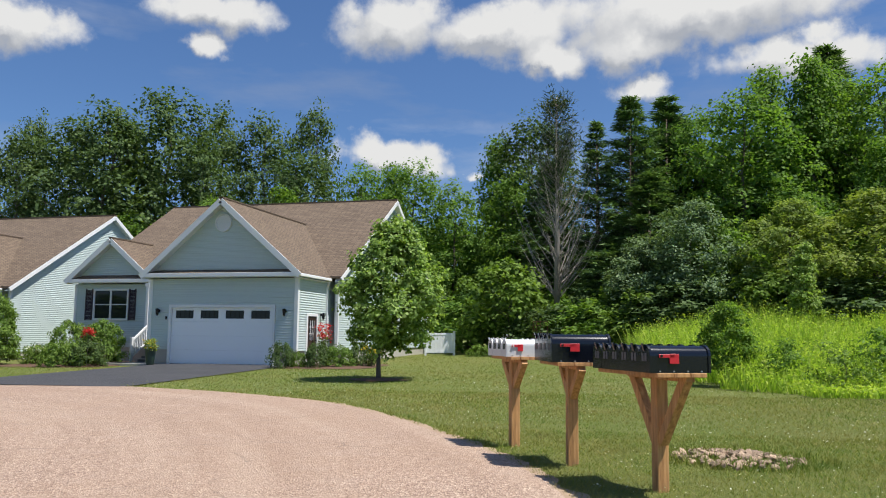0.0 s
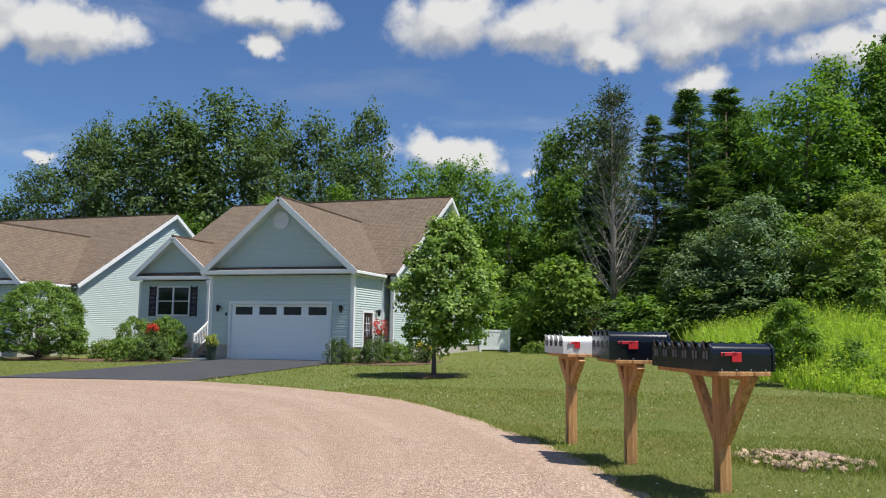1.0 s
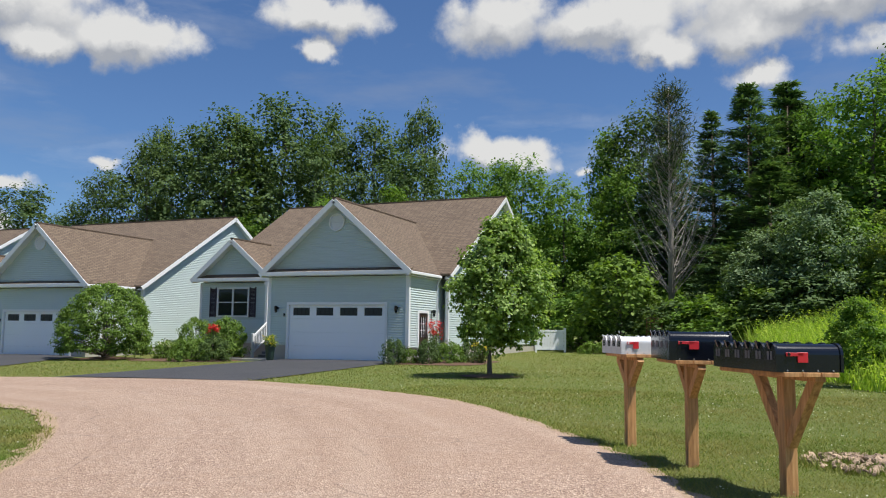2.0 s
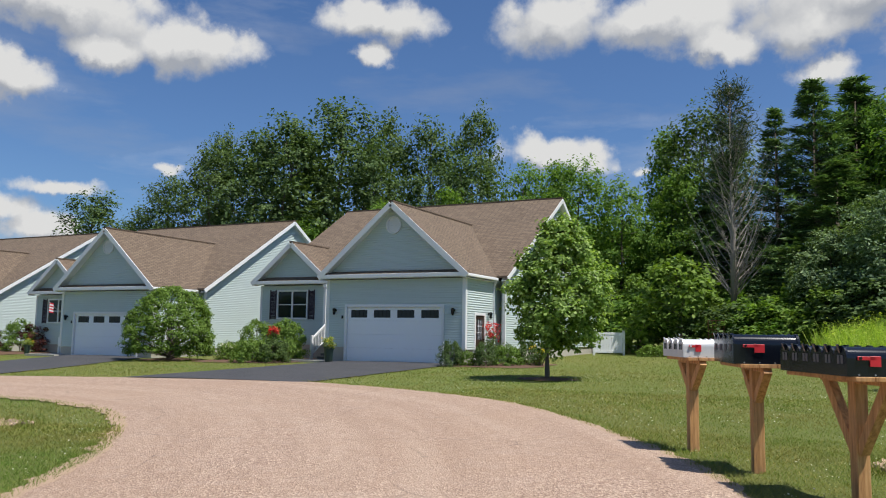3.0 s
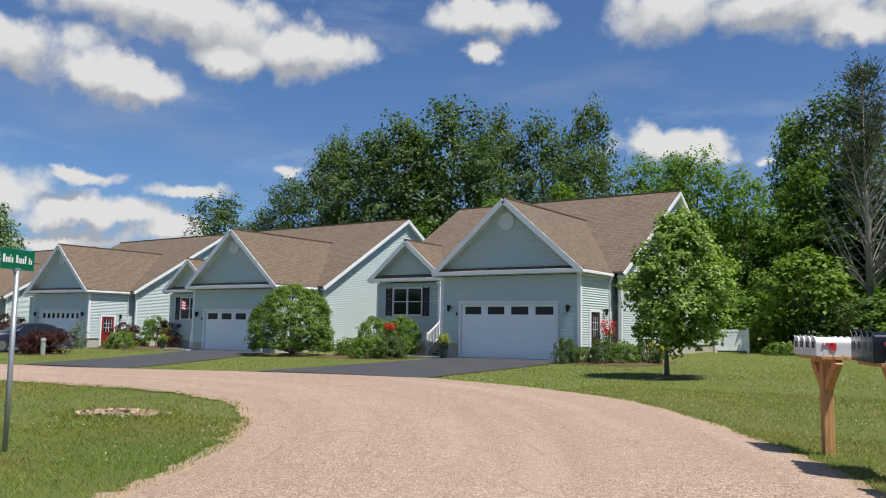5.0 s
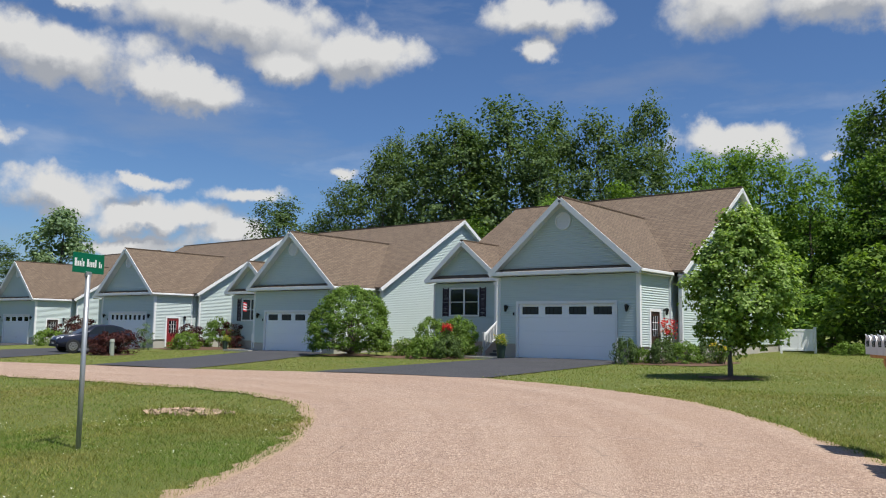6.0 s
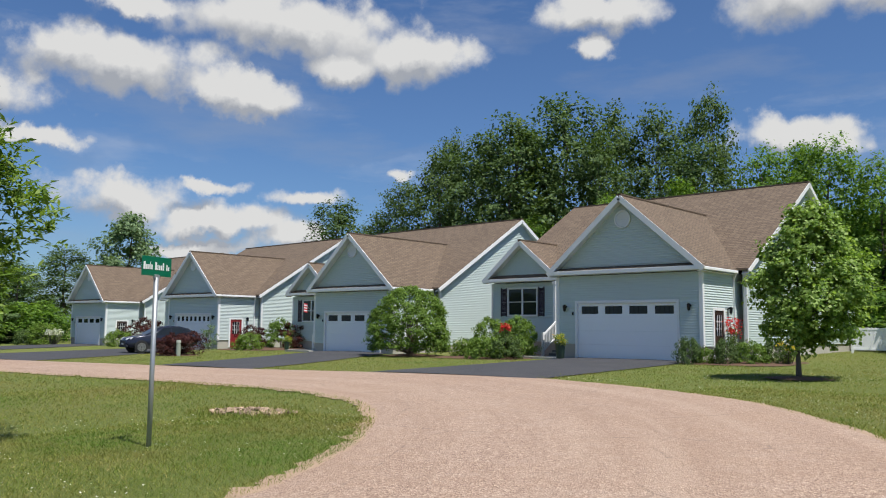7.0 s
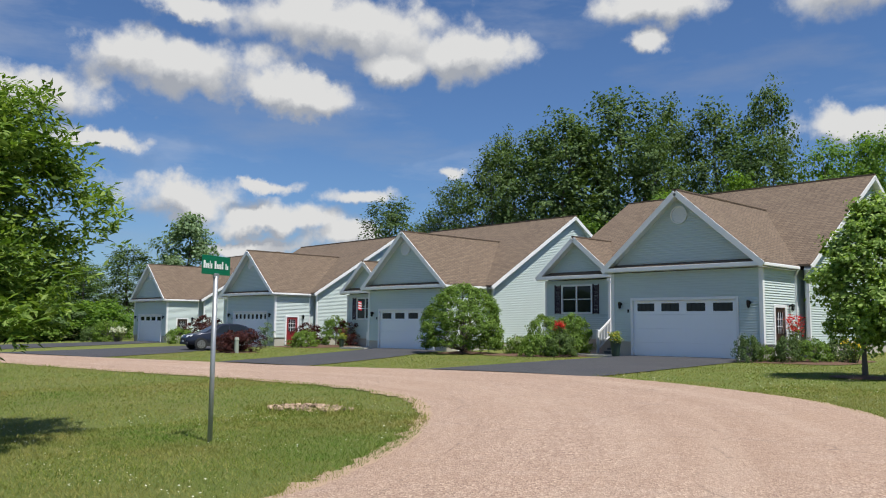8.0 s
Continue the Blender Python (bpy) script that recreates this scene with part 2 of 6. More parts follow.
def asphalt_mat():
    m, nt, b = mat("dark_asphalt")
    v = coords(nt)
    vo = nd(nt, "ShaderNodeTexVoronoi", Scale=90.0)
    wire(nt, v, vo.inputs["Vector"])
    big = noise_of(nt, v, 0.6, 5)
    c = mixc(nt, vo.outputs["Distance"], (0.025, 0.026, 0.03), (0.06, 0.06, 0.066))
    c = mixc(nt, ramp(nt, big, [(0.4, grey(0)), (0.75, grey(0.5))]), c, (0.075, 0.073, 0.075))
    wire(nt, c, b.inputs["Base Color"])
    b.inputs["Roughness"].default_value = 0.8
    bump(nt, b, vo.outputs["Distance"], 0.5, 0.008)
    return m


ASPHALT = asphalt_mat()


def lawn_mat():
    m, nt, b = mat("mown_lawn")
    v = coords(nt)
    big, mid, fine = noise_of(nt, v, 0.12, 4), noise_of(nt, v, 0.9, 5), noise_of(nt, v, 22, 4, 0.75)
    c = ramp(nt, fine, [(0.2, (0.075, 0.090, 0.022)), (0.5, (0.150, 0.168, 0.042)), (0.85, (0.29, 0.27, 0.10))])
    c = mixc(nt, ramp(nt, mid, [(0.42, grey(0)), (0.75, grey(0.55))]), c, (0.22, 0.21, 0.075))
    c = mixc(nt, ramp(nt, big, [(0.35, grey(0)), (0.7, grey(0.4))]), c, (0.10, 0.19, 0.03))
    wire(nt, c, b.inputs["Base Color"])
    b.inputs["Roughness"].default_value = 0.9
    b.inputs["Specular IOR Level"].default_value = 0.2
    bump(nt, b, fine, 1.0, 0.06)
    return m


LAWN = lawn_mat()


def leaf_mat(name, dark, mid, light, trans=0.35):
    """Thin leaves: colour differs leaf by leaf, and some light passes through."""
    m, nt, b = mat(name)
    g = nt.nodes.new("ShaderNodeNewGeometry")
    c = ramp(nt, g.outputs["Random Per Island"], [(0.0, dark), (0.5, mid), (1.0, light)])
    oi = nt.nodes.new("ShaderNodeObjectInfo")
    n = noise_of(nt, coords(nt), 0.7, 3)
    c = mixc(nt, ramp(nt, n, [(0.35, grey(0)), (0.7, grey(0.5))]), c, mixc(nt, 1.0, c, (0.75, 0.8, 0.65), "MULTIPLY"))
    c = mixc(nt, mixc(nt, 1.0, oi.outputs["Random"], grey(0.35), "MULTIPLY"), c, mixc(nt, 1.0, c, (1.25, 1.1, 0.7), "MULTIPLY"))
    wire(nt, c, b.inputs["Base Color"])
    b.inputs["Roughness"].default_value = 0.62
    b.inputs["Specular IOR Level"].default_value = 0.12
    tr = nt.nodes.new("ShaderNodeBsdfTranslucent")
    wire(nt, mixc(nt, 1.0, c, (1.5, 1.6, 0.6), "MULTIPLY"), tr.inputs["Color"])
    mx = nt.nodes.new("ShaderNodeMixShader")
    mx.inputs[0].default_value = trans
    wire(nt, b.outputs[0], mx.inputs[1])
    wire(nt, tr.outputs[0], mx.inputs[2])
    wire(nt, mx.outputs[0], nt.nodes["Material Output"].inputs["Surface"])
    return m


LEAF_MAPLE = leaf_mat("maple_leaves", (0.095, 0.155, 0.038), (0.215, 0.320, 0.085), (0.41, 0.52, 0.21), 0.40)
LEAF_DARK = leaf_mat("dark_leaves", (0.049, 0.087, 0.036), (0.086, 0.140, 0.052), (0.143, 0.206, 0.084), 0.25)
LEAF_LIGHT = leaf_mat("light_green_leaves", (0.074, 0.146, 0.034), (0.128, 0.230, 0.048), (0.215, 0.330, 0.085), 0.42)
LEAF_GREY = leaf_mat("grey_green_leaves", (0.087, 0.142, 0.065), (0.153, 0.229, 0.120), (0.263, 0.350, 0.208), 0.25)
LEAF_YELLOW = leaf_mat("yellow_green_leaves", (0.130, 0.180, 0.045), (0.215, 0.285, 0.080), (0.330, 0.400, 0.140), 0.38)
NEEDLE_DULL = leaf_mat("dull_spruce_needles", (0.030, 0.050, 0.026), (0.060, 0.090, 0.042), (0.12, 0.15, 0.075), 0.15)
NEEDLE = leaf_mat("conifer_needles", (0.066, 0.136, 0.062), (0.123, 0.214, 0.088), (0.215, 0.319, 0.132), 0.15)
LEAF_RED = leaf_mat("dark_red_leaves", (0.039, 0.013, 0.016), (0.065, 0.021, 0.021), (0.104, 0.039, 0.033), 0.2)
LEAF_SHRUB = leaf_mat("shrub_leaves", (0.065, 0.118, 0.024), (0.130, 0.215, 0.042), (0.230, 0.335, 0.092), 0.33)
PETAL = leaf_mat("red_petals", (0.45, 0.02, 0.03), (0.6, 0.04, 0.05), (0.7, 0.12, 0.12), 0.3)
PETALW = leaf_mat("white_petals", (0.6, 0.6, 0.55), (0.75, 0.75, 0.7), (0.8, 0.8, 0.75), 0.3)
TALLG = leaf_mat("tall_meadow_grass", (0.19, 0.30, 0.045), (0.31, 0.45, 0.075), (0.47, 0.55, 0.15), 0.45)


def grass_mat():
    """Lawn blades: green to straw, with broad dry and lush patches."""
    m, nt, b = mat("lawn_blades")
    g_ = nt.nodes.new("ShaderNodeNewGeometry")
    c = ramp(nt, g_.outputs["Random Per Island"], [(0.0, (0.095, 0.145, 0.023)), (0.5, (0.180, 0.235, 0.040)), (0.8, (0.26, 0.26, 0.075)), (1.0, (0.42, 0.36, 0.16))])
    v = coords(nt)
    c = mixc(nt, ramp(nt, noise_of(nt, v, 0.42, 6, 0.7), [(0.44, grey(0)), (0.64, grey(0.75))]), c, (0.27, 0.215, 0.08))
    c = mixc(nt, ramp(nt, noise_of(nt, v, 0.27, 5, 0.65), [(0.48, grey(0)), (0.62, grey(0.7))]), c, (0.095, 0.185, 0.03))
    c = mixc(nt, ramp(nt, noise_of(nt, v, 2.6, 4, 0.7), [(0.5, grey(0)), (0.72, grey(0.5))]), c, (0.40, 0.36, 0.15))
    wire(nt, c, b.inputs["Base Color"])
    b.inputs["Roughness"].default_value = 0.7
    b.inputs["Specular IOR Level"].default_value = 0.12
    tr = nt.nodes.new("ShaderNodeBsdfTranslucent")
    wire(nt, mixc(nt, 1.0, c, (1.3, 1.4, 0.7), "MULTIPLY"), tr.inputs["Color"])
    mx = nt.nodes.new("ShaderNodeMixShader")
    mx.inputs[0].default_value = 0.3
    wire(nt, b.outputs[0], mx.inputs[1])
    wire(nt, tr.outputs[0], mx.inputs[2])
    wire(nt, mx.outputs[0], nt.nodes["Material Output"].inputs["Surface"])
    return m


GRASSB = grass_mat()
LEAF_ASH = leaf_mat("ash_leaves", (0.060, 0.115, 0.022), (0.125, 0.210, 0.042), (0.275, 0.370, 0.125), 0.32)
BARK = painted("bark", (0.11, 0.09, 0.07), 0.9, 0.3, 6, fine=30, bumpy=0.6)
BARKG = painted("grey_dead_bark", (0.30, 0.27, 0.24), 0.9, 0.2, 6, fine=30, bumpy=0.4)
MULCH = painted("brown_mulch", (0.12, 0.065, 0.04), 0.95, 0.4, 9, fine=45, bumpy=1.0)


def wood_mat():
    m, nt, b = mat("weathered_pine")
    v = coords(nt, (14, 14, 1.2))
    n1, n2 = noise_of(nt, v, 1.6, 6, 0.65), noise_of(nt, coords(nt), 3.0, 4)
    c = ramp(nt, n1, [(0.3, (0.26, 0.115, 0.04)), (0.55, (0.56, 0.29, 0.11)), (0.8, (0.72, 0.45, 0.21))])
    c = mixc(nt, ramp(nt, n2, [(0.45, grey(0)), (0.7, grey(0.5))]), c, (0.34, 0.215, 0.12))
    wire(nt, c, b.inputs["Base Color"])
    b.inputs["Roughness"].default_value = 0.75
    bump(nt, b, n1, 0.3, 0.01)
    return m


WOOD = wood_mat()
# ---- mesh helpers ----
def thing(name, at=(0, 0, 0), label="", category="", group="", kind="", rz=0.0):
    e = new(name)
    e.matrix_world = pose(*at, 0, 0, rz)
    e.empty_display_size = 0.2
    return tagged(e, label, category, group, kind)


def mesh_of(name, verts, faces, material, smooth=False):
    me = bpy.data.meshes.new(name)
    me.from_pydata([tuple(v) for v in verts], [], [tuple(f) for f in faces])
    me.materials.append(material)
    if smooth:
        me.polygons.foreach_set("use_smooth", [True] * len(me.polygons))
    me.update()
    return me


def put(name, me, parent=None, label="", m=None):
    ob = new(name, me)
    if parent is not None:
        ob.parent = parent
    if m is not None:
        ob.matrix_local = m
    return tagged(ob, label)


def part(name, bm, material, parent=None, label="", smooth=False):
    me = bpy.data.meshes.new(name)
    bm.normal_update()
    bm.to_mesh(me)
    bm.free()
    me.materials.append(material)
    if smooth:
        me.polygons.foreach_set("use_smooth", [True] * len(me.polygons))
    return put(name, me, parent, label)


def boxes(*lims, bevel=0.0):
    """One bmesh of boxes given as (x0, x1, y0, y1, z0, z1)."""
    bm = bmesh.new()
    for x0, x1, y0, y1, z0, z1 in lims:
        r = bmesh.ops.create_cube(bm, size=1)
        for v in r["verts"]:
            v.co = Vector(((x0 + x1) / 2 + v.co.x * (x1 - x0), (y0 + y1) / 2 + v.co.y * (y1 - y0), (z0 + z1) / 2 + v.co.z * (z1 - z0)))
    if bevel:
        bmesh.ops.bevel(bm, geom=list(bm.edges), offset=bevel, segments=1, affect="EDGES")
    return bm


def slab(poly, drop):
    """A sheet through the corner points of poly, made thick by the vector drop."""
    bm = bmesh.new()
    top = [bm.verts.new(p) for p in poly]
    low = [bm.verts.new(Vector(p) + Vector(drop)) for p in poly]
    bm.faces.new(top)
    bm.faces.new(low[::-1])
    n = len(poly)
    for i in range(n):
        bm.faces.new((top[i], low[i], low[(i + 1) % n], top[(i + 1) % n]))
    bmesh.ops.recalc_face_normals(bm, faces=list(bm.faces))
    return bm


def beam(bm, a, b, w, d, up=(0, 0, 1)):
    """A squared timber from a to b in bm."""
    a, b = Vector(a), Vector(b)
    z = (b - a).normalized()
    x = Vector(up).cross(z)
    if x.length < 1e-4:
        x = Vector((1, 0, 0)).cross(z)
    x.normalize()
    y = z.cross(x)
    vs = [bm.verts.new(p + x * (sx * w / 2) + y * (sy * d / 2)) for p in (a, b) for sx, sy in ((-1, -1), (1, -1), (1, 1), (-1, 1))]
    for f in ((0, 1, 2, 3), (7, 6, 5, 4), (0, 4, 5, 1), (1, 5, 6, 2), (2, 6, 7, 3), (3, 7, 4, 0)):
        bm.faces.new([vs[i] for i in f])


def tube(bm, a, b, r0, r1=None, n=8, cap=True):
    a, b = Vector(a), Vector(b)
    r1 = r0 if r1 is None else r1
    z = (b - a).normalized()
    x = z.orthogonal().normalized()
    y = z.cross(x)
    rings = [[bm.verts.new(p + x * (r * math.cos(k * math.tau / n)) + y * (r * math.sin(k * math.tau / n))) for k in range(n)] for p, r in ((a, r0), (b, r1))]
    for k in range(n):
        bm.faces.new((rings[0][k], rings[0][(k + 1) % n], rings[1][(k + 1) % n], rings[1][k]))
    if cap:
        bm.faces.new(rings[0][::-1])
        bm.faces.new(rings[1])


def laps(spans, z0, z1, place, expo=0.104, proud=0.034, gap=0.032):
    """Lapped siding with a shadow groove under each lap: for each course, the stretches that spans(z) gives; place(u, out, z) sets a point in the house."""
    vs, fs = [], []
    n = max(1, round((z1 - z0) / expo))
    e = (z1 - z0) / n
    for k in range(n):
        za, zb = z0 + k * e, z0 + (k + 1) * e
        sa, sb = spans(za + 0.001), spans(zb - 0.001)
        for (a0, a1), (b0, b1) in zip(sa, sb):
            if a1 - a0 < 0.02:
                continue
            i = len(vs)
            vs += [place(a0, 0.003, za), place(a1, 0.003, za), place(a1, 0.003, za + gap), place(a0, 0.003, za + gap)]
            vs += [place(a1, proud, za + gap), place(a0, proud, za + gap), place(b1, 0.012, zb), place(b0, 0.012, zb)]
            vs += [place(b1, 0.003, zb), place(b0, 0.003, zb)]
            fs += [(i, i + 1, i + 2, i + 3), (i + 3, i + 2, i + 4, i + 5), (i + 5, i + 4, i + 6, i + 7), (i + 7, i + 6, i + 8, i + 9)]
    return vs, fs


# ---- ground, road and drives ----
def base_z(x, y):
    """Height of the ground: a gentle plane that falls towards -x and rises slowly behind the houses and the meadow."""
    z = 0.0103 * max(x, -110.0) + 0.014 * min(max(y, -40.0), 70.0)
    s = min(max((y - 24.0) / 40.0, 0.0), 1.0) * min(max((x + 4.0) / 7.0, 0.0), 1.0)
    return z + 3.4 * s * s * (3 - 2 * s)


def seg_near(p, line):
    """Distance of p from a polyline, with the side (left of it is positive)."""
    best, side = 1e9, 1.0
    for (ax, ay), (bx, by) in zip(line, line[1:]):
        dx, dy = bx - ax, by - ay
        t = max(0.0, min(1.0, ((p[0] - ax) * dx + (p[1] - ay) * dy) / (dx * dx + dy * dy)))
        ex, ey = p[0] - ax - t * dx, p[1] - ay - t * dy
        d = math.hypot(ex, ey)
        if d < best:
            best, side = d, dx * ey - dy * ex
    return best if side > 0 else -best


def spline(pts, n=8):
    """A smooth line through pts."""
    out = []
    p = [pts[0], *pts, pts[-1]]
    for i in range(1, len(p) - 2):
        for k in range(n):
            t = k / n
            out.append(tuple(0.5 * (2 * p[i][j] + (p[i + 1][j] - p[i - 1][j]) * t + (2 * p[i - 1][j] - 5 * p[i][j] + 4 * p[i + 1][j] - p[i + 2][j]) * t * t
                                    + (3 * p[i][j] - p[i - 1][j] - 3 * p[i + 1][j] + p[i + 2][j]) * t ** 3) for j in (0, 1)))
    return out + [tuple(pts[-1])]


# the road comes from behind the eye and bends away to the left; its outer edge passes the letter boxes and the drives
OUTER = spline([(3.6, -14), (2.2, -4), (0.6, 4.4), (-0.9, 8.0), (-1.85, 10.0), (-2.95, 11.7), (-4.5, 13.8), (-6.6, 16.1), (-9.0, 17.6), (-12.6, 19.0), (-15.6, 19.5), (-20.1, 18.7), (-26.3, 17.0), (-31.0, 16.4), (-39.4, 15.0), (-51.2, 13.2), (-75, 8), (-120, -4)])
INNER = spline([(-4.6, -14), (-4.9, -6), (-5.6, 0.5), (-6.7, 4.4), (-7.25, 5.5), (-8.0, 6.7), (-8.8, 7.8), (-10.3, 9.4), (-12.1, 10.9), (-14.0, 11.8), (-17.1, 12.4), (-22.4, 12.1), (-29.1, 11.2), (-40.0, 10.2), (-52, 8.2), (-75, 3), (-120, -9)])


def ribbon(name, left, right, rise, material, wob=0.0, sub=6):
    """A thin paved sheet between two edge lines, resting on the ground."""
    rnd = random.Random(5)
    n = min(len(left), len(right))
    vs, fs = [], []
    L = [left[round(i * (len(left) - 1) / (n - 1))] for i in range(n)]
    R_ = [right[round(i * (len(right) - 1) / (n - 1))] for i in range(n)]
    for a, b in zip(L, R_):
        for k in range(sub + 1):
            t = k / sub
            x, y = a[0] + (b[0] - a[0]) * t, a[1] + (b[1] - a[1]) * t
            if k in (0, sub) and wob:
                x, y = x + rnd.uniform(-wob, wob), y + rnd.uniform(-wob, wob)
            crown = 0.0 if sub < 3 else 0.03 * (1 - (2 * t - 1) ** 2)
            vs.append((x, y, base_z(x, y) + rise + crown - (0.042 if k in (0, sub) else 0.0)))
    for i in range(n - 1):
        for k in range(sub):
            j = i * (sub + 1) + k
            fs.append((j, j + 1, j + sub + 2, j + sub + 1))
    me = mesh_of(name, vs, fs, material, True)
    run = [0.0]
    for (a, b), (c, d) in zip(zip(L, R_), zip(L[1:], R_[1:])):
        run.append(run[-1] + 0.5 * (math.dist(a, c) + math.dist(b, d)))
    uv = me.uv_layers.new(name="run_and_width")
    for lp in me.loops:
        i, k = divmod(lp.vertex_index, sub + 1)
        uv.data[lp.index].uv = (run[i], k / sub)
    return put(name, me)


def ground_sheet():
    xs = [-1600, -700, -350, -200, -140] + [-110 + 4 * i for i in range(20)] + [-30 + 1.5 * i for i in range(40)] + [32, 40, 55, 80, 140, 300, 700, 1600]
    ys = [-900, -300, -120, -60, -30] + [-15 + 1.5 * i for i in range(44)] + [54, 60, 66, 72, 80, 95, 120, 180, 300, 600, 1600]
    vs, fs = [], []
    for y in ys:
        for x in xs:
            b = 0.012 * (noise.noise(Vector((x * 0.35, y * 0.35, 0))) ) if abs(x) < 120 and abs(y) < 90 else 0.0
            vs.append((x, y, base_z(x, y) + b - 0.02))
    w = len(xs)
    for j in range(len(ys) - 1):
        for i in range(w - 1):
            fs.append((j * w + i, j * w + i + 1, (j + 1) * w + i + 1, (j + 1) * w + i))
    return tagged(put("ground", mesh_of("ground", vs, fs, LAWN, True)), "mown green lawn with worn dry patches", "lawn", kind="structure")


ground_sheet()
def shoulder(edge, inward, outward, seed):
    """A ragged strip of dirt and washed gravel along one edge of the lane."""
    rnd = random.Random(seed)
    vs, fs = [], []
    for i, (x, y) in enumerate(edge):
        a, b = edge[max(0, i - 1)], edge[min(len(edge) - 1, i + 1)]
        d = math.hypot(b[0] - a[0], b[1] - a[1])
        nx, ny = -(b[1] - a[1]) / d, (b[0] - a[0]) / d
        o, n_ = outward * (0.75 + 0.7 * noise.noise(Vector((i * 0.21, seed, 0))) + rnd.uniform(-0.12, 0.12)), inward
        for q, lift in ((-n_, 0.0), (0.0, 0.014), (o, 0.006)):
            px_, py_ = x + nx * q, y + ny * q
            vs.append((px_, py_, base_z(px_, py_) + lift))
    for i in range(len(edge) - 1):
        for k in range(2):
            j = i * 3 + k
            fs.append((j, j + 1, j + 4, j + 3))
    return tagged(put("shoulder", mesh_of("shoulder", vs, fs, DIRT, True)), "tan dirt and loose gravel along the lane edge", "road shoulder", "lane shoulders", "structure")


DIRT = painted("sandy_dirt", (0.36, 0.255, 0.17), 0.95, 0.3, 3.0, fine=38, bumpy=0.8)
shoulder([p for p in spline([q for q in OUTER[16:110:3]], 8)], -0.10, -0.22, 3)
shoulder([p for p in spline([q for q in INNER[16:110:3]], 8)], 0.12, 0.34, 4)
tagged(ribbon("road", OUTER, INNER, 0.055, ROAD, 0.05, 8), "pinkish chip-seal lane bending past lawns", "road", kind="structure")


def drive(a0, a1, b0, b1):
    """An asphalt drive from the road edge a0-a1 up to a garage door b0-b1."""
    L = spline([a0, ((a0[0] * 0.65 + b0[0] * 0.35), (a0[1] * 0.6 + b0[1] * 0.4)), b0], 6)
    Rr = spline([a1, ((a1[0] * 0.65 + b1[0] * 0.35), (a1[1] * 0.6 + b1[1] * 0.4)), b1], 6)
    ob = ribbon("driveway", L, Rr, 0.05, ASPHALT, 0.03, 8)
    return tagged(ob, "dark asphalt driveway running up to a garage", "driveway", "driveways", "structure")


drive((-20.9, 18.1), (-14.2, 18.9), (-21.6, 31.2), (-15.2, 31.2))
drive((-31.4, 16.0), (-25.6, 16.7), (-39.8, 31.2), (-33.4, 31.2))
drive((-53.0, 12.6), (-40.5, 14.6), (-58.0, 31.2), (-51.4, 31.2))
drive((-72.0, 8.6), (-58.5, 11.4), (-76.0, 31.2), (-69.6, 31.2))
# ---- houses: one model, four times along the lane ----
Y0 = 31.03
EAVE, GX, GAP = 3.90, 3.55, 7.19           # garage eave height, half width, ridge height
MX0, MX1, MY, RIDGE_Y, RIDGE_Z, M_EAVE = -9.5, 4.0, 3.3, 10.8, 8.83, 3.98
SLOPE = (RIDGE_Z - M_EAVE) / (RIDGE_Y - 2.9)
BASE = 0.62                                  # bottom of the siding over the door sill
P0, P1, PAX, PAZ, PY = -10.1, -5.75, -7.92, 6.0, 3.2   # front wing beside the porch


def each(name, material, parent, *lims):
    """One box-shaped part for each set of limits."""
    for q in lims:
        part(name, boxes(q), material, parent)


def front(y):
    return lambda u, out, z: (u, y - out, z)


def side(x):
    return lambda u, out, z: (x + out, u, z)


def gable_spans(c, half, z_eave, z_top):
    def f(z):
        w = half * max(0.0, 1 - (z - z_eave) / (z_top - z_eave))
        return [(c - w, c + w)]
    return f


def siding(name, parent, spans, z0, z1, place):
    vs, fs = laps(spans, z0, z1, place)
    return put(name, mesh_of(name, vs, fs, SIDING), parent)


def gable_roof(parent, c, half, ze, zt, y_front, slope_end):
    """Two roof slopes over a front wing, running back into the main roof, with ridge cap, rake boards, gutters."""
    y_e, y_r = 2.9, 2.9 + (zt - M_EAVE) / SLOPE
    for s in (-1, 1):
        y_eave_end = y_e if s > 0 or slope_end is None else slope_end
        part("roof_slope", slab([(c + s * half, y_front, ze), (c + s * half, max(y_eave_end, y_front + 0.05), ze), (c, y_r, zt), (c, y_front, zt)], (0, 0, -0.09)), SHINGLE, parent)
        bm = bmesh.new()
        beam(bm, (c + s * (half + 0.02), y_front - 0.012, ze - 0.16), (c, y_front - 0.012, zt - 0.16), 0.24, 0.045, (0, 1, 0))
        part("rake_board", bm, WHITE, parent)
        part("soffit", slab([(c + s * half, y_front + 0.02, ze - 0.24), (c + s * half, y_front + 0.44, ze - 0.24), (c, y_front + 0.44, zt - 0.24), (c, y_front + 0.02, zt - 0.24)], (0, 0, 0.02)), WHITE, parent)
    bm = bmesh.new()
    beam(bm, (c, y_front, zt - 0.02), (c, y_r, zt - 0.02), 0.22, 0.06)
    part("ridge_cap", bm, SHINGLE, parent)


def pent(parent, x0, x1, y, ze):
    """The narrow shingled skirt under a front gable, with its white fascia and soffit."""
    part("pent_roof", slab([(x0, y - 0.43, ze), (x1, y - 0.43, ze), (x1, y - 0.0, ze + 0.15), (x0, y - 0.0, ze + 0.15)], (0, 0, -0.05)), SHINGLE, parent)
    part("fascia", boxes((x0, x1, y - 0.46, y - 0.425, ze - 0.18, ze - 0.012), bevel=0.006), WHITE, parent)
    part("soffit", boxes((x0 + 0.02, x1 - 0.02, y - 0.42, y - 0.002, ze - 0.19, ze - 0.16)), WHITE, parent)


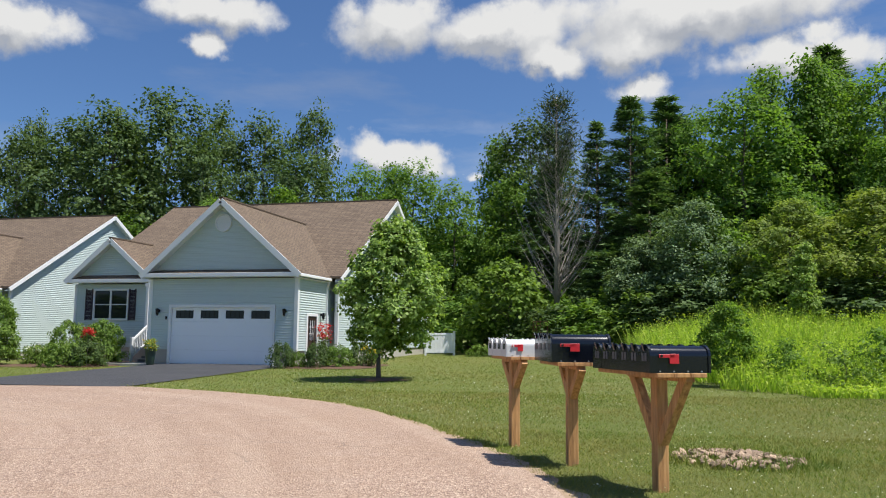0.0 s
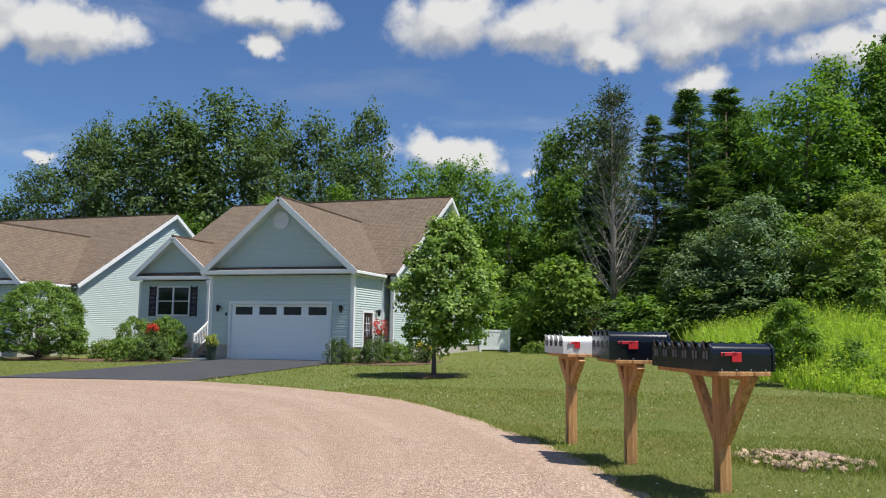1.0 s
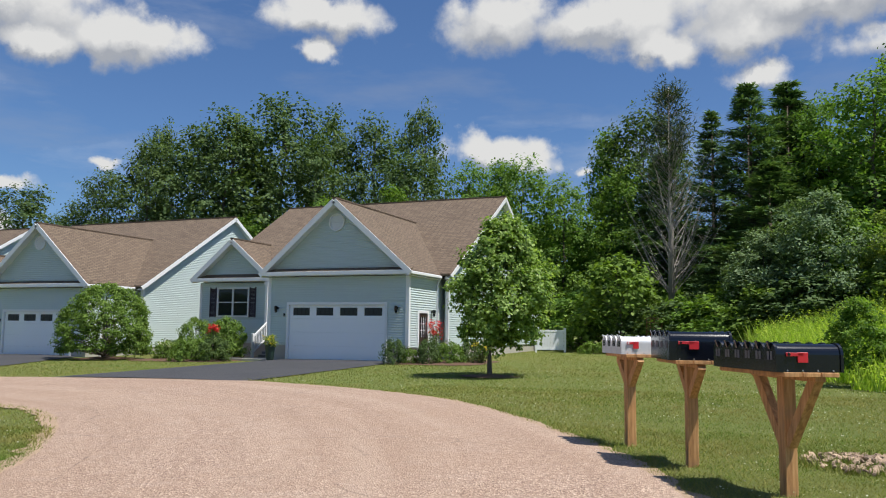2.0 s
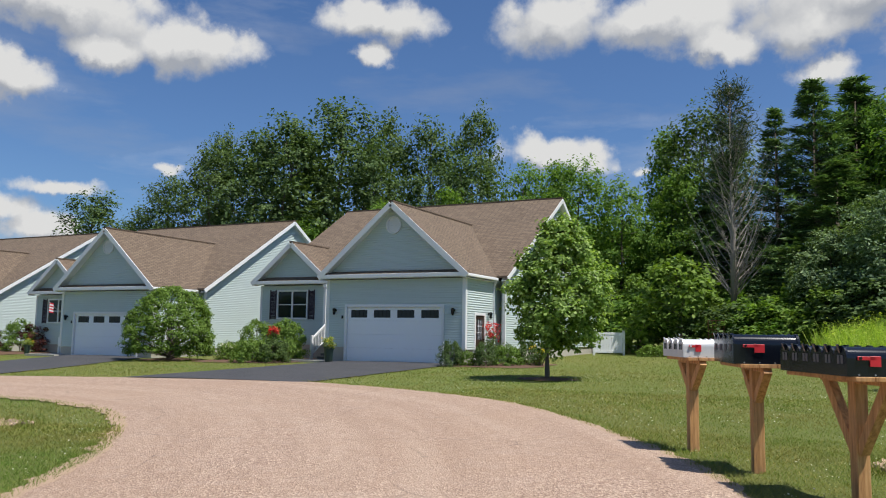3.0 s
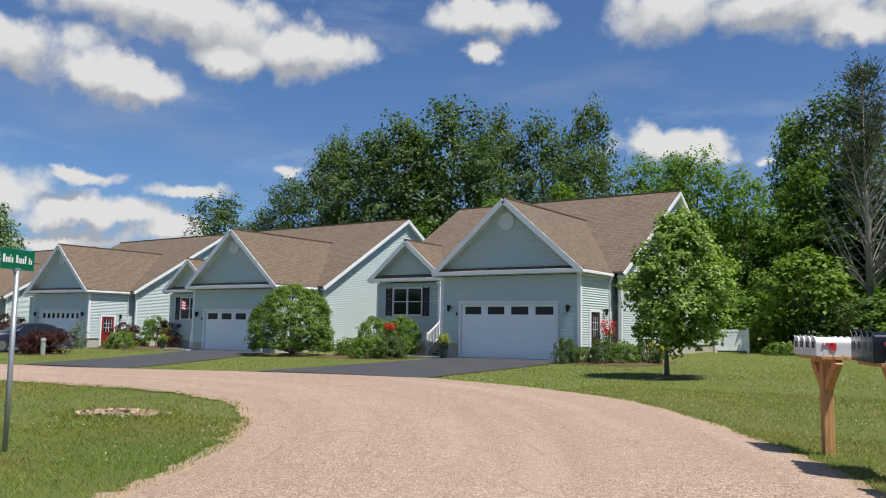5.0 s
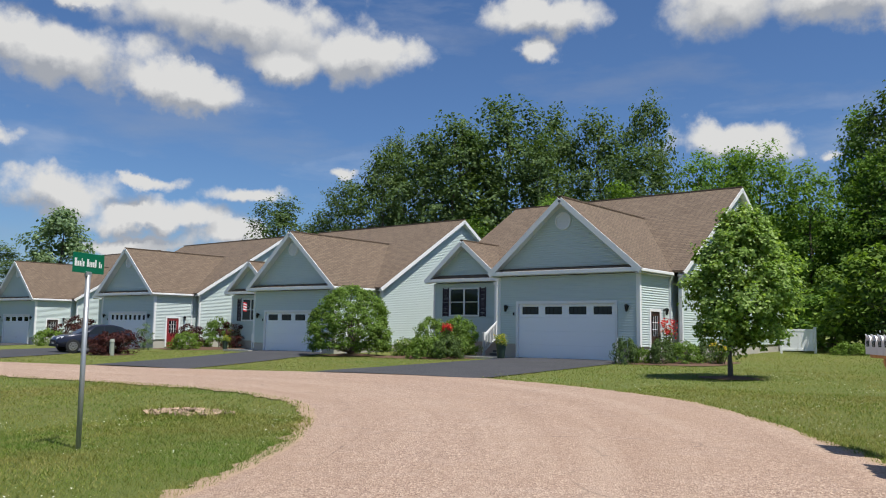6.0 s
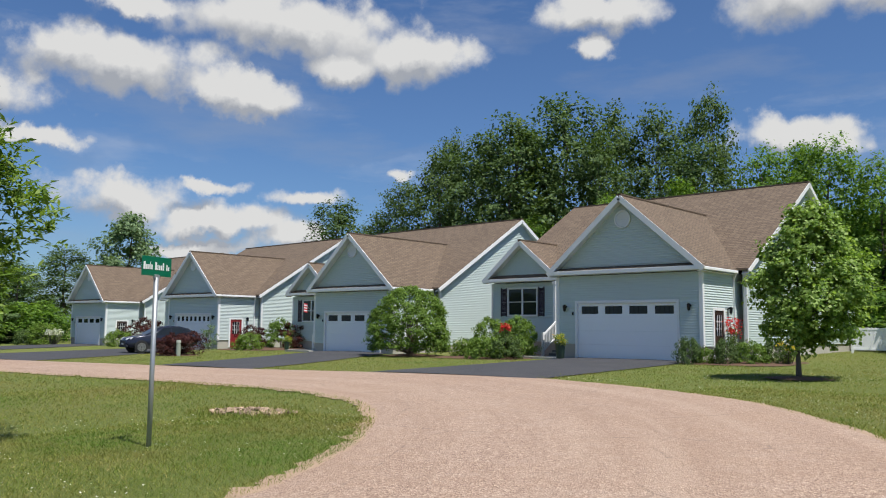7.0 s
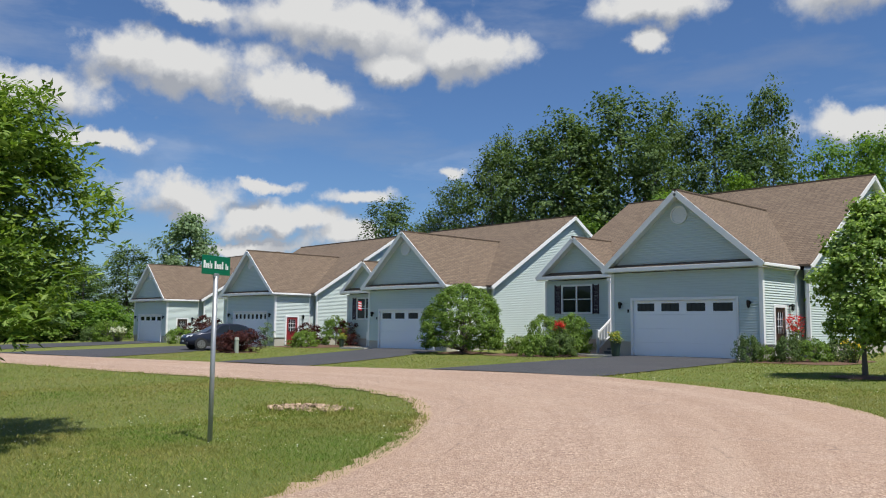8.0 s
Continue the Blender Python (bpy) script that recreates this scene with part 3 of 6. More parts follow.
def corner_board(parent, x, y, z0, z1, w=0.15):
    part("corner_board", boxes((x - w / 2, x + w / 2, y - 0.045, y + w - 0.045, z0, z1), bevel=0.008), WHITE, parent)


def window(parent, x0, x1, z0, z1, y, mullions=1):
    """A double-hung pair in a white frame, set in a wall that faces -y."""
    bm = bmesh.new()
    f = 0.07
    w = part("window", boxes((x0, x1, y - 0.06, y + 0.02, z1 - f, z1), (x0, x1, y - 0.07, y + 0.02, z0, z0 + f), (x0, x0 + f, y - 0.06, y + 0.02, z0 + f, z1 - f), (x1 - f, x1, y - 0.06, y + 0.02, z0 + f, z1 - f)), WHITE, parent)
    n = mullions + 1
    for k in range(n):
        a, b = x0 + f + k * (x1 - x0 - 2 * f) / n, x0 + f + (k + 1) * (x1 - x0 - 2 * f) / n
        zm = (z0 + z1) / 2
        part("pane", boxes((a + 0.02, b - 0.02, y - 0.015, y - 0.008, zm + 0.025, z1 - f - 0.02)), GLASS, w)
        part("pane", boxes((a + 0.02, b - 0.02, y - 0.005, y + 0.002, z0 + f + 0.02, zm - 0.025)), GLASS, w)
        if k:
            part("mullion", boxes((a - 0.045, a + 0.045, y - 0.055, y + 0.02, z0 + f, z1 - f)), WHITE, w)
        part("meeting_rail", boxes((a + 0.045 * (k > 0), b - 0.045 * (k < n - 1), y - 0.02, y + 0.01, zm - 0.018, zm + 0.018)), WHITE, w)
    bm.free()
    return w


def wall_lamp(parent, x, z, y, rz=0):
    l = new("wall_lamp")
    l.parent = parent
    l.matrix_local = pose(x, y, z, 0, 0, rz)
    bm = bmesh.new()
    tube(bm, (0, 0.0, 0.05), (0, -0.02, 0.05), 0.06, n=10)
    beam(bm, (0, -0.02, 0.05), (0, -0.13, 0.13), 0.025, 0.025)
    part("bracket", bm, BLACKM, l)
    bm = bmesh.new()
    tube(bm, (0, -0.13, 0.15), (0, -0.13, 0.10), 0.03, 0.10, 8)
    tube(bm, (0, -0.13, -0.13), (0, -0.13, -0.17), 0.05, 0.02, 8)
    for k in range(6):
        a = k * math.tau / 6
        tube(bm, (0.08 * math.cos(a), -0.13 + 0.08 * math.sin(a), 0.10), (0.05 * math.cos(a), -0.13 + 0.05 * math.sin(a), -0.13), 0.008, n=4)
    part("lantern", bm, BLACKM, l)
    bm = bmesh.new()
    tube(bm, (0, -0.13, 0.095), (0, -0.13, -0.125), 0.07, 0.045, 8)
    part("shade", bm, GLASS, l)


def garage_door(parent, pattern):
    """A white sectional door with a row of small windows in its top section."""
    d = new("garage_door")
    d.parent = parent
    W, Hh = 2.44, 2.44
    part("door_trim", boxes((-W - 0.11, -W, -0.05, 0.10, 0, Hh + 0.13), (W, W + 0.11, -0.05, 0.10, 0, Hh + 0.13), (-W, W, -0.05, 0.10, Hh, Hh + 0.13), bevel=0.006), WHITE, d)
    sec = Hh / 4
    for k in range(4):
        z0, z1 = k * sec + 0.0015, (k + 1) * sec - 0.0015
        if k < 3:
            part("door_panel", boxes((-W + 0.01, W - 0.01, 0.06, 0.10, z0, z1)), DOORW, d)
        else:
            n, m = (4, 0.17) if pattern == "wide" else (8, 0.13)
            pw = (2 * W - 0.02) / n
            strips = [(-W + 0.01, W - 0.01, 0.06, 0.10, z0, z0 + 0.14), (-W + 0.01, W - 0.01, 0.06, 0.10, z1 - 0.12, z1)]
            for i in range(n):
                a = -W + 0.01 + i * pw
                strips += [(a, a + m, 0.06, 0.10, z0 + 0.14, z1 - 0.12), (a + pw - m, a + pw, 0.06, 0.10, z0 + 0.14, z1 - 0.12)]
            part("door_panel", boxes(*strips), DOORW, d)
            for i in range(n):
                a = -W + 0.01 + i * pw
                p = part("pane", boxes((a + m, a + pw - m, 0.085, 0.09, z0 + 0.14, z1 - 0.12)), GLASS, d)
                bars = [(a + m + (pw - 2 * m) * q / 4 - 0.007, a + m + (pw - 2 * m) * q / 4 + 0.007, 0.07, 0.083, z0 + 0.14, z1 - 0.12) for q in (1, 2, 3)] if pattern == "wide" else [(a + pw / 2 - 0.007, a + pw / 2 + 0.007, 0.07, 0.083, z0 + 0.14, z1 - 0.12)]
                each("glazing_bar", BLACKM, p, *bars)
    part("bottom_seal", boxes((-W + 0.01, W - 0.01, 0.055, 0.10, -0.01, 0.012)), BLACKM, d)


def side_door(parent, material, kind):
    """A door (or a small window) with a divided light in the garage's side wall, which faces +x."""
    x = GX
    y0, y1, z0, z1 = (1.0, 1.92, 0.12, 2.12)
    if kind == "window":
        z0 = 1.0
    d = part("side_door" if kind == "door" else "window", boxes((x - 0.03, x + 0.05, y0 - 0.12, y0, z0, z1 + 0.12), (x - 0.03, x + 0.05, y1, y1 + 0.12, z0, z1 + 0.12), (x - 0.03, x + 0.05, y0, y1, z1, z1 + 0.12), bevel=0.005), WHITE, parent)
    w0, w1, q0, q1 = y0 + 0.17, y1 - 0.17, (z0 + 0.95 if kind == "door" else z0 + 0.1), z1 - 0.17
    part("leaf", boxes((x - 0.06, x + 0.012, y0, y1, z0, q0), (x - 0.06, x + 0.012, y0, y1, q1, z1), (x - 0.06, x + 0.012, y0, w0, q0, q1), (x - 0.06, x + 0.012, w1, y1, q0, q1)), material, d)
    part("pane", boxes((x - 0.03, x - 0.02, w0, w1, q0, q1)), GLASS, d)
    bars = [(x - 0.018, x + 0.002, w0 + (w1 - w0) * k / 3 - 0.012, w0 + (w1 - w0) * k / 3 + 0.012, q0, q1) for k in (1, 2)]
    bars += [(x - 0.019, x + 0.001, w0, w1, q0 + (q1 - q0) * k / 3 - 0.012, q0 + (q1 - q0) * k / 3 + 0.012) for k in (1, 2)]
    bars += [(x - 0.018, x + 0.004, w0 - 0.03, w0 + 0.01, q0, q1), (x - 0.018, x + 0.004, w1 - 0.01, w1 + 0.03, q0, q1)]
    each("glazing_bar", WHITE, d, *bars)
    if kind == "door":
        bm = bmesh.new()
        tube(bm, (x + 0.01, y1 - 0.08, z0 + 0.95), (x + 0.07, y1 - 0.08, z0 + 0.95), 0.025, 0.035, 10)
        part("door_knob", bm, BLACKM, d)


def build_house(x, z, label, pattern, door_paint, door_kind):
    h = thing("house", (x, Y0, z), label, "house", "row of houses")
    # foundation
    each("foundation", CONCRETE, h, (-GX + 0.03, -2.56, 0.03, MY + 1, -0.9, BASE), (2.56, GX - 0.03, 0.03, MY + 1, -0.9, BASE), (-2.56, 2.56, 0.3, MY, -0.9, -0.02),
                             (MX0 + 0.03, MX1 - 0.03, MY + 1.0, 18.2, -0.9, BASE), (P0 + 0.03, P1 - 0.03, PY + 0.03, MY + 1.2, -0.9, BASE))
    # solid cores behind the siding
    each("wall", SIDING, h, (-GX, -2.55, 0.0, 0.16, BASE, EAVE - 0.2), (2.55, GX, 0.0, 0.16, BASE, EAVE - 0.2), (-2.55, 2.55, 0.0, 0.16, 2.57, EAVE - 0.2))
    each("wall", SIDING, h, (GX - 0.16, GX, 0.162, 0.88, BASE, EAVE - 0.1), (GX - 0.16, GX, 2.04, MY + 1, BASE, EAVE - 0.1), (GX - 0.16, GX, 0.88, 2.04, 2.24, EAVE - 0.1), (-GX, -GX + 0.16, 0.162, MY + 1.2, BASE, EAVE - 0.1))
    each("wall", SIDING, h, (MX1 - 0.16, MX1, MY, 18.3, BASE, EAVE), (MX0, MX0 + 0.16, MY + 0.2, 18.3, BASE, EAVE), (MX0, MX1, 18.3, 18.46, BASE, EAVE), (P1, -GX, MY + 1.0, MY + 1.16, BASE, EAVE))
    each("wall", SIDING, h, (P0, P1, PY, PY + 0.16, BASE, EAVE - 0.2), (P0, P0 + 0.16, PY + 0.162, MY + 1.2, BASE, EAVE), (P1 - 0.16, P1, PY + 0.162, MY + 1.16, BASE, EAVE))
    for c, half, zt, y in ((0.0, GX + 0.05, GAP - 0.2, 0.0), (PAX, (P1 - P0) / 2 + 0.05, PAZ - 0.2, PY)):
        part("gable_wall", slab([(c - half, y + 0.005, EAVE + 0.02), (c + half, y + 0.005, EAVE + 0.02), (c, y + 0.005, zt)], (0, 0.15, 0)), SIDING, h)
    for xx in (MX0 + 0.08, MX1 - 0.08):
        s = 1 if xx > 0 else -1
        part("gable_wall", slab([(xx + s * 0.075, MY, M_EAVE - 0.1), (xx + s * 0.075, 18.3, M_EAVE - 0.1), (xx + s * 0.075, RIDGE_Y, RIDGE_Z - 0.25)], (-s * 0.15, 0, 0)), SIDING, h)
    # lapped siding
    siding("siding", h, lambda q: [(-GX, -2.56), (2.56, GX)] if q < 2.565 else [(-GX, GX)], BASE, EAVE - 0.22, front(0.0))
    siding("siding", h, lambda q: ([(0.0, 0.88), (2.04, MY)] if q < 2.24 else [(0.0, MY)]), BASE, EAVE - 0.1, side(GX))
    siding("siding", h, gable_spans(0, GX, EAVE + 0.1, GAP - 0.15), EAVE + 0.2, GAP - 0.5, front(0.0))
    siding("siding", h, lambda q: [(P0, -9.05), (-6.95, P1)] if 1.88 < q < 3.52 else [(P0, P1)], BASE, EAVE - 0.22, front(PY))
    siding("siding", h, gable_spans(PAX, (P1 - P0) / 2, EAVE + 0.1, PAZ - 0.15), EAVE + 0.2, PAZ - 0.4, front(PY))
    siding("siding", h, lambda q: [(MY, 18.3)], BASE, M_EAVE - 0.1, side(MX1))

    def main_gable(q):
        w = (RIDGE_Z - 0.2 - q) / SLOPE
        return [(max(MY, RIDGE_Y - w), min(18.3, RIDGE_Y + w))]
    siding("siding", h, main_gable, M_EAVE - 0.1, RIDGE_Z - 0.5, side(MX1))
    # roofs
    xr0, xr1 = MX0 - 0.25, MX1 + 0.3
    yb = 2 * RIDGE_Y - 2.9
    part("roof_slope", slab([(xr0, 2.9, M_EAVE), (xr1, 2.9, M_EAVE), (xr1, RIDGE_Y, RIDGE_Z), (xr0, RIDGE_Y, RIDGE_Z)], (0, 0, -0.1)), SHINGLE, h)
    part("roof_slope", slab([(xr1, yb, M_EAVE), (xr0, yb, M_EAVE), (xr0, RIDGE_Y, RIDGE_Z), (xr1, RIDGE_Y, RIDGE_Z)], (0, 0, -0.1)), SHINGLE, h)
    bm = bmesh.new()
    beam(bm, (xr0, RIDGE_Y, RIDGE_Z - 0.02), (xr1, RIDGE_Y, RIDGE_Z - 0.02), 0.26, 0.07)
    part("ridge_cap", bm, SHINGLE, h)
    for xx in (xr0, xr1):
        for ye in (2.9, yb):
            bm = bmesh.new()
            beam(bm, (xx, ye - 0.0, M_EAVE - 0.16), (xx, RIDGE_Y, RIDGE_Z - 0.16), 0.21, 0.045, (1, 0, 0))
            part("rake_board", bm, WHITE, h)
            s = 1 if xx > 0 else -1
            part("soffit", slab([(xx - s * 0.02, ye, M_EAVE - 0.24), (xx - s * 0.32, ye, M_EAVE - 0.24), (xx - s * 0.32, RIDGE_Y, RIDGE_Z - 0.24), (xx - s * 0.02, RIDGE_Y, RIDGE_Z - 0.24)], (0, 0, 0.02)), WHITE, h)
    each("fascia", WHITE, h, (xr0, -9.0, 2.87, 2.9, M_EAVE - 0.22, M_EAVE - 0.1), (P1 + 0.3, -GX - 0.2, 2.87, 2.9, M_EAVE - 0.22, M_EAVE - 0.1), (xr0, xr1, yb, yb + 0.03, M_EAVE - 0.22, M_EAVE - 0.02))
    part("porch_ceiling", boxes((P1, -GX, 2.9, MY + 1, EAVE - 0.2, EAVE - 0.16)), WHITE, h)
    gable_roof(h, 0.0, GX + 0.23, EAVE + 0.02, GAP, -0.43, None)
    gable_roof(h, PAX, 2.48, EAVE + 0.04, PAZ, PY - 0.43, None)
    pent(h, -GX - 0.2, GX + 0.2, 0.0, EAVE + 0.02)
    pent(h, P0 - 0.25, P1 + 0.3, PY, EAVE + 0.04)
    # gutters and downspouts
    for sgn in (1, -1):
        part("gutter", boxes((sgn * (GX + 0.18) if sgn > 0 else -(GX + 0.30), sgn * (GX + 0.30) if sgn > 0 else -(GX + 0.18), -0.4, 2.9, EAVE - 0.16, EAVE - 0.03), bevel=0.02), WHITE, h)
        part("soffit", boxes((GX if sgn > 0 else -GX - 0.18, GX + 0.18 if sgn > 0 else -GX, -0.4, 2.9, EAVE - 0.22, EAVE - 0.19)), WHITE, h)
    bm = bmesh.new()
    beam(bm, (GX + 0.24, 2.85, EAVE - 0.1), (GX + 0.06, 2.95, EAVE - 0.4), 0.06, 0.08)
    beam(bm, (GX + 0.06, 2.95, EAVE - 0.4), (GX + 0.06, 2.95, 0.35), 0.06, 0.08)
    part("downspout", bm, WHITE, h)
    bm = bmesh.new()
    beam(bm, (-GX - 0.07, 0.12, EAVE - 0.25), (-GX - 0.07, 0.12, 0.3), 0.08, 0.06)
    part("downspout", bm, WHITE, h)
    for xx, yy in ((-GX + 0.05, 0.0), (GX - 0.05, 0.0)):
        corner_board(h, xx, yy, BASE - 0.01, EAVE - 0.22, 0.17)
    corner_board(h, P0 + 0.04, PY, BASE - 0.01, EAVE - 0.22, 0.12)
    corner_board(h, P1 - 0.04, PY, BASE - 0.01, EAVE - 0.22, 0.12)
    part("corner_board", boxes((MX1 - 0.1, MX1 + 0.03, MY - 0.03, MY + 0.1, BASE, EAVE - 0.1)), WHITE, h)
    # round louvred vent
    v = new("gable_vent")
    v.parent = h
    v.matrix_local = pose(-0.04, -0.05, 6.12)
    bm = bmesh.new()
    for k in range(32):
        a, b = k * math.tau / 32, (k + 1) * math.tau / 32
        beam(bm, (0.37 * math.cos(a), 0, 0.37 * math.sin(a)), (0.37 * math.cos(b), 0, 0.37 * math.sin(b)), 0.05, 0.09, (0, 1, 0))
    part("vent_frame", bm, WHITE, v)
    bm = bmesh.new()
    tube(bm, (0, 0.02, 0), (0, 0.045, 0), 0.36, n=32)
    part("backing", bm, WHITE, v)
    for k in range(8):
        zz = -0.32 + k * 0.078
        w = math.sqrt(max(0.01, 0.34 ** 2 - (zz + 0.04) ** 2))
        part("slat", slab([(-w, -0.01, zz), (w, -0.01, zz), (w, 0.012, zz + 0.074), (-w, 0.012, zz + 0.074)], (0, 0.008, 0)), WHITE, v)
    garage_door(h, pattern)
    side_door(h, door_paint, door_kind)
    window(h, -9.0, -7.0, 1.93, 3.46, PY)
    for a, b in ((-9.46, -9.04), (-6.96, -6.56)):
        s = part("shutter", boxes((a, a + 0.06, PY - 0.06, PY - 0.022, 1.92, 3.47), (b - 0.06, b, PY - 0.06, PY - 0.022, 1.92, 3.47)), SHUTTER, h, "dark plum louvred shutter")
        for k in range(22):
            zz = 1.95 + k * 0.067
            part("slat", slab([(a + 0.06, PY - 0.055, zz), (b - 0.06, PY - 0.055, zz), (b - 0.06, PY - 0.025, zz + 0.062), (a + 0.06, PY - 0.025, zz + 0.062)], (0, 0.008, 0)), SHUTTER, s)
    # entry door in the recess, steps and railing
    e = part("front_door", boxes((-5.2, -5.05, MY + 0.9, MY + 1.02, 0.75, 3.0), (-4.05, -3.9, MY + 0.9, MY + 1.02, 0.75, 3.0), (-5.05, -4.05, MY + 0.9, MY + 1.02, 2.85, 3.0)), WHITE, h)
    part("leaf", boxes((-5.05, -4.05, MY + 0.95, MY + 1.01, 0.76, 2.85)), WHITE, e)
    part("porch_floor", boxes((P1 + 0.02, -GX - 0.02, 2.6, MY + 1.0, 0.55, 0.75)), CONCRETE, h)
    steps = new("steps")
    steps.parent = h
    for k in range(4):
        part("step", boxes((-5.1, -3.75, 2.6 - 0.28 * (4 - k), 2.6 - 0.28 * (3 - k), -0.35, 0.15 * (k + 1) - 0.045), bevel=0.01), STEPG, steps)
        part("tread", boxes((-5.13, -3.72, 2.57 - 0.28 * (4 - k), 2.6 - 0.28 * (3 - k), 0.15 * (k + 1) - 0.043, 0.15 * (k + 1) - 0.01), bevel=0.006), CONCRETE, steps)
    part("porch_post", boxes((-5.64, -5.50, 2.63, 2.77, 0.75, EAVE - 0.2), (-5.68, -5.46, 2.59, 2.81, 0.75, 0.93), (-5.68, -5.46, 2.59, 2.81, EAVE - 0.36, EAVE - 0.2)), WHITE, h)
    xr, ya, yz, za, zz1 = -5.36, 1.42, 2.5, 0.98, 1.66
    r = new("stair_railing")
    r.parent = h
    bm = bmesh.new()
    beam(bm, (xr, ya, za), (xr, yz, zz1), 0.06, 0.09)
    part("top_rail", bm, WHITE, r)
    bm = bmesh.new()
    beam(bm, (xr, ya, za - 0.76), (xr, yz, zz1 - 0.76), 0.05, 0.06)
    part("bottom_rail", bm, WHITE, r)
    part("newel_post", boxes((xr - 0.06, xr + 0.06, ya - 0.12, ya, -0.25, za + 0.14), bevel=0.01), WHITE, r)
    for k in range(8):
        yy = ya + 0.1 + k * 0.125
        zz = za - 0.76 + (yy - ya) / (yz - ya) * (zz1 - za)
        part("baluster", boxes((xr - 0.02, xr + 0.02, yy - 0.02, yy + 0.02, zz, zz + 0.73)), WHITE, r)
    wall_lamp(h, -3.05, 2.25, -0.02)
    wall_lamp(h, 3.02, 2.25, -0.02)
    part("number_bar", boxes((-2.70, -2.62, -0.062, -0.046, 1.92, 2.06)), BLACKM, h)
    wall_lamp(h, GX + 0.03, 2.15, 2.35, 90)
    return h


build_house(-18.13, 0.29, "blue-grey vinyl-sided house with brown shingles and brown side door", "wide", BROWND, "door")
build_house(-36.28, -0.07, "blue-grey vinyl-sided house with white garage behind a round bush", "wide", BROWND, "door")
build_house(-54.41, -0.12, "blue-grey vinyl-sided house with red side door and small-paned garage", "small", REDD, "door")
build_house(-72.50, -0.31, "blue-grey vinyl-sided house at the far end of the row", "wide", BROWND, "window")
# ---- plants ----
def quads_mesh(name, corners, material):
    """A mesh of loose four-cornered leaves; corners is an array (n, 4, 3)."""
    n = len(corners)
    me = bpy.data.meshes.new(name)
    me.vertices.add(4 * n)
    me.vertices.foreach_set("co", corners.astype(np.float32).ravel())
    me.loops.add(4 * n)
    me.loops.foreach_set("vertex_index", np.arange(4 * n, dtype=np.int32))
    me.polygons.add(n)
    me.polygons.foreach_set("loop_start", np.arange(0, 4 * n, 4, dtype=np.int32))
    me.update(calc_edges=True)
    me.materials.append(material)
    return me


def unit(a):
    return a / np.maximum(np.linalg.norm(a, axis=-1, keepdims=True), 1e-9)


def leaves(rng, at, normal, length, width, along=None, curl=0.12):
    """Pointed leaves at the places given, roughly facing normal; along: the way that they point."""
    n = len(at)
    nrm = unit(normal)
    rnd = unit(rng.normal(size=(n, 3))) if along is None else unit(along)
    t = unit(rnd - (rnd * nrm).sum(1, keepdims=True) * nrm)
    s = np.cross(nrm, t)
    k = rng.uniform(0.65, 1.25, (n, 1))
    L, W = length * k, width * k
    return np.stack([at, at + t * L * 0.5 + s * W * 0.5 + nrm * L * curl, at + t * L, at + t * L * 0.45 - s * W * 0.5 + nrm * L * curl], 1)


def crown_places(rng, n_clump, per, radius, low, top, profile, clump, inner=0.45, lump_k=1.0):
    """Leaf places in clumps inside an uneven crown; profile(h) gives the share of the radius at height share h."""
    h = rng.uniform(0, 1, n_clump * 3)
    keep = rng.uniform(0, 1, len(h)) < np.array([profile(x) for x in h]) ** 1.0 + 0.22
    h = h[keep][:n_clump]
    n = len(h)
    a = rng.uniform(0, math.tau, n)
    lump = 1 + lump_k * (0.22 * np.sin(3 * a + 7 * h) + 0.15 * np.sin(5 * a - 11 * h + 1.3))
    r = radius * np.array([profile(x) for x in h]) * np.sqrt(rng.uniform(inner ** 2, 1, n)) * lump
    c = np.stack([r * np.cos(a), r * np.sin(a), low + (top - low) * h], 1)
    size = clump * rng.uniform(0.55, 1.35, n)
    ci = np.repeat(np.arange(n), per)
    d = unit(rng.normal(size=(n * per, 3)) + np.array([0, 0, 0.25]))
    p = c[ci] + d * (size[ci] * rng.uniform(0.35, 1.0, n * per) ** 0.6)[:, None] * np.array([1, 1, 0.75])
    out = unit(c[ci] * np.array([1, 1, 0.0]) + 1e-6)
    nrm = d * 0.8 + out * 0.4 + np.array([0, 0, 0.7]) + rng.normal(size=p.shape) * 0.45
    return c, p, nrm


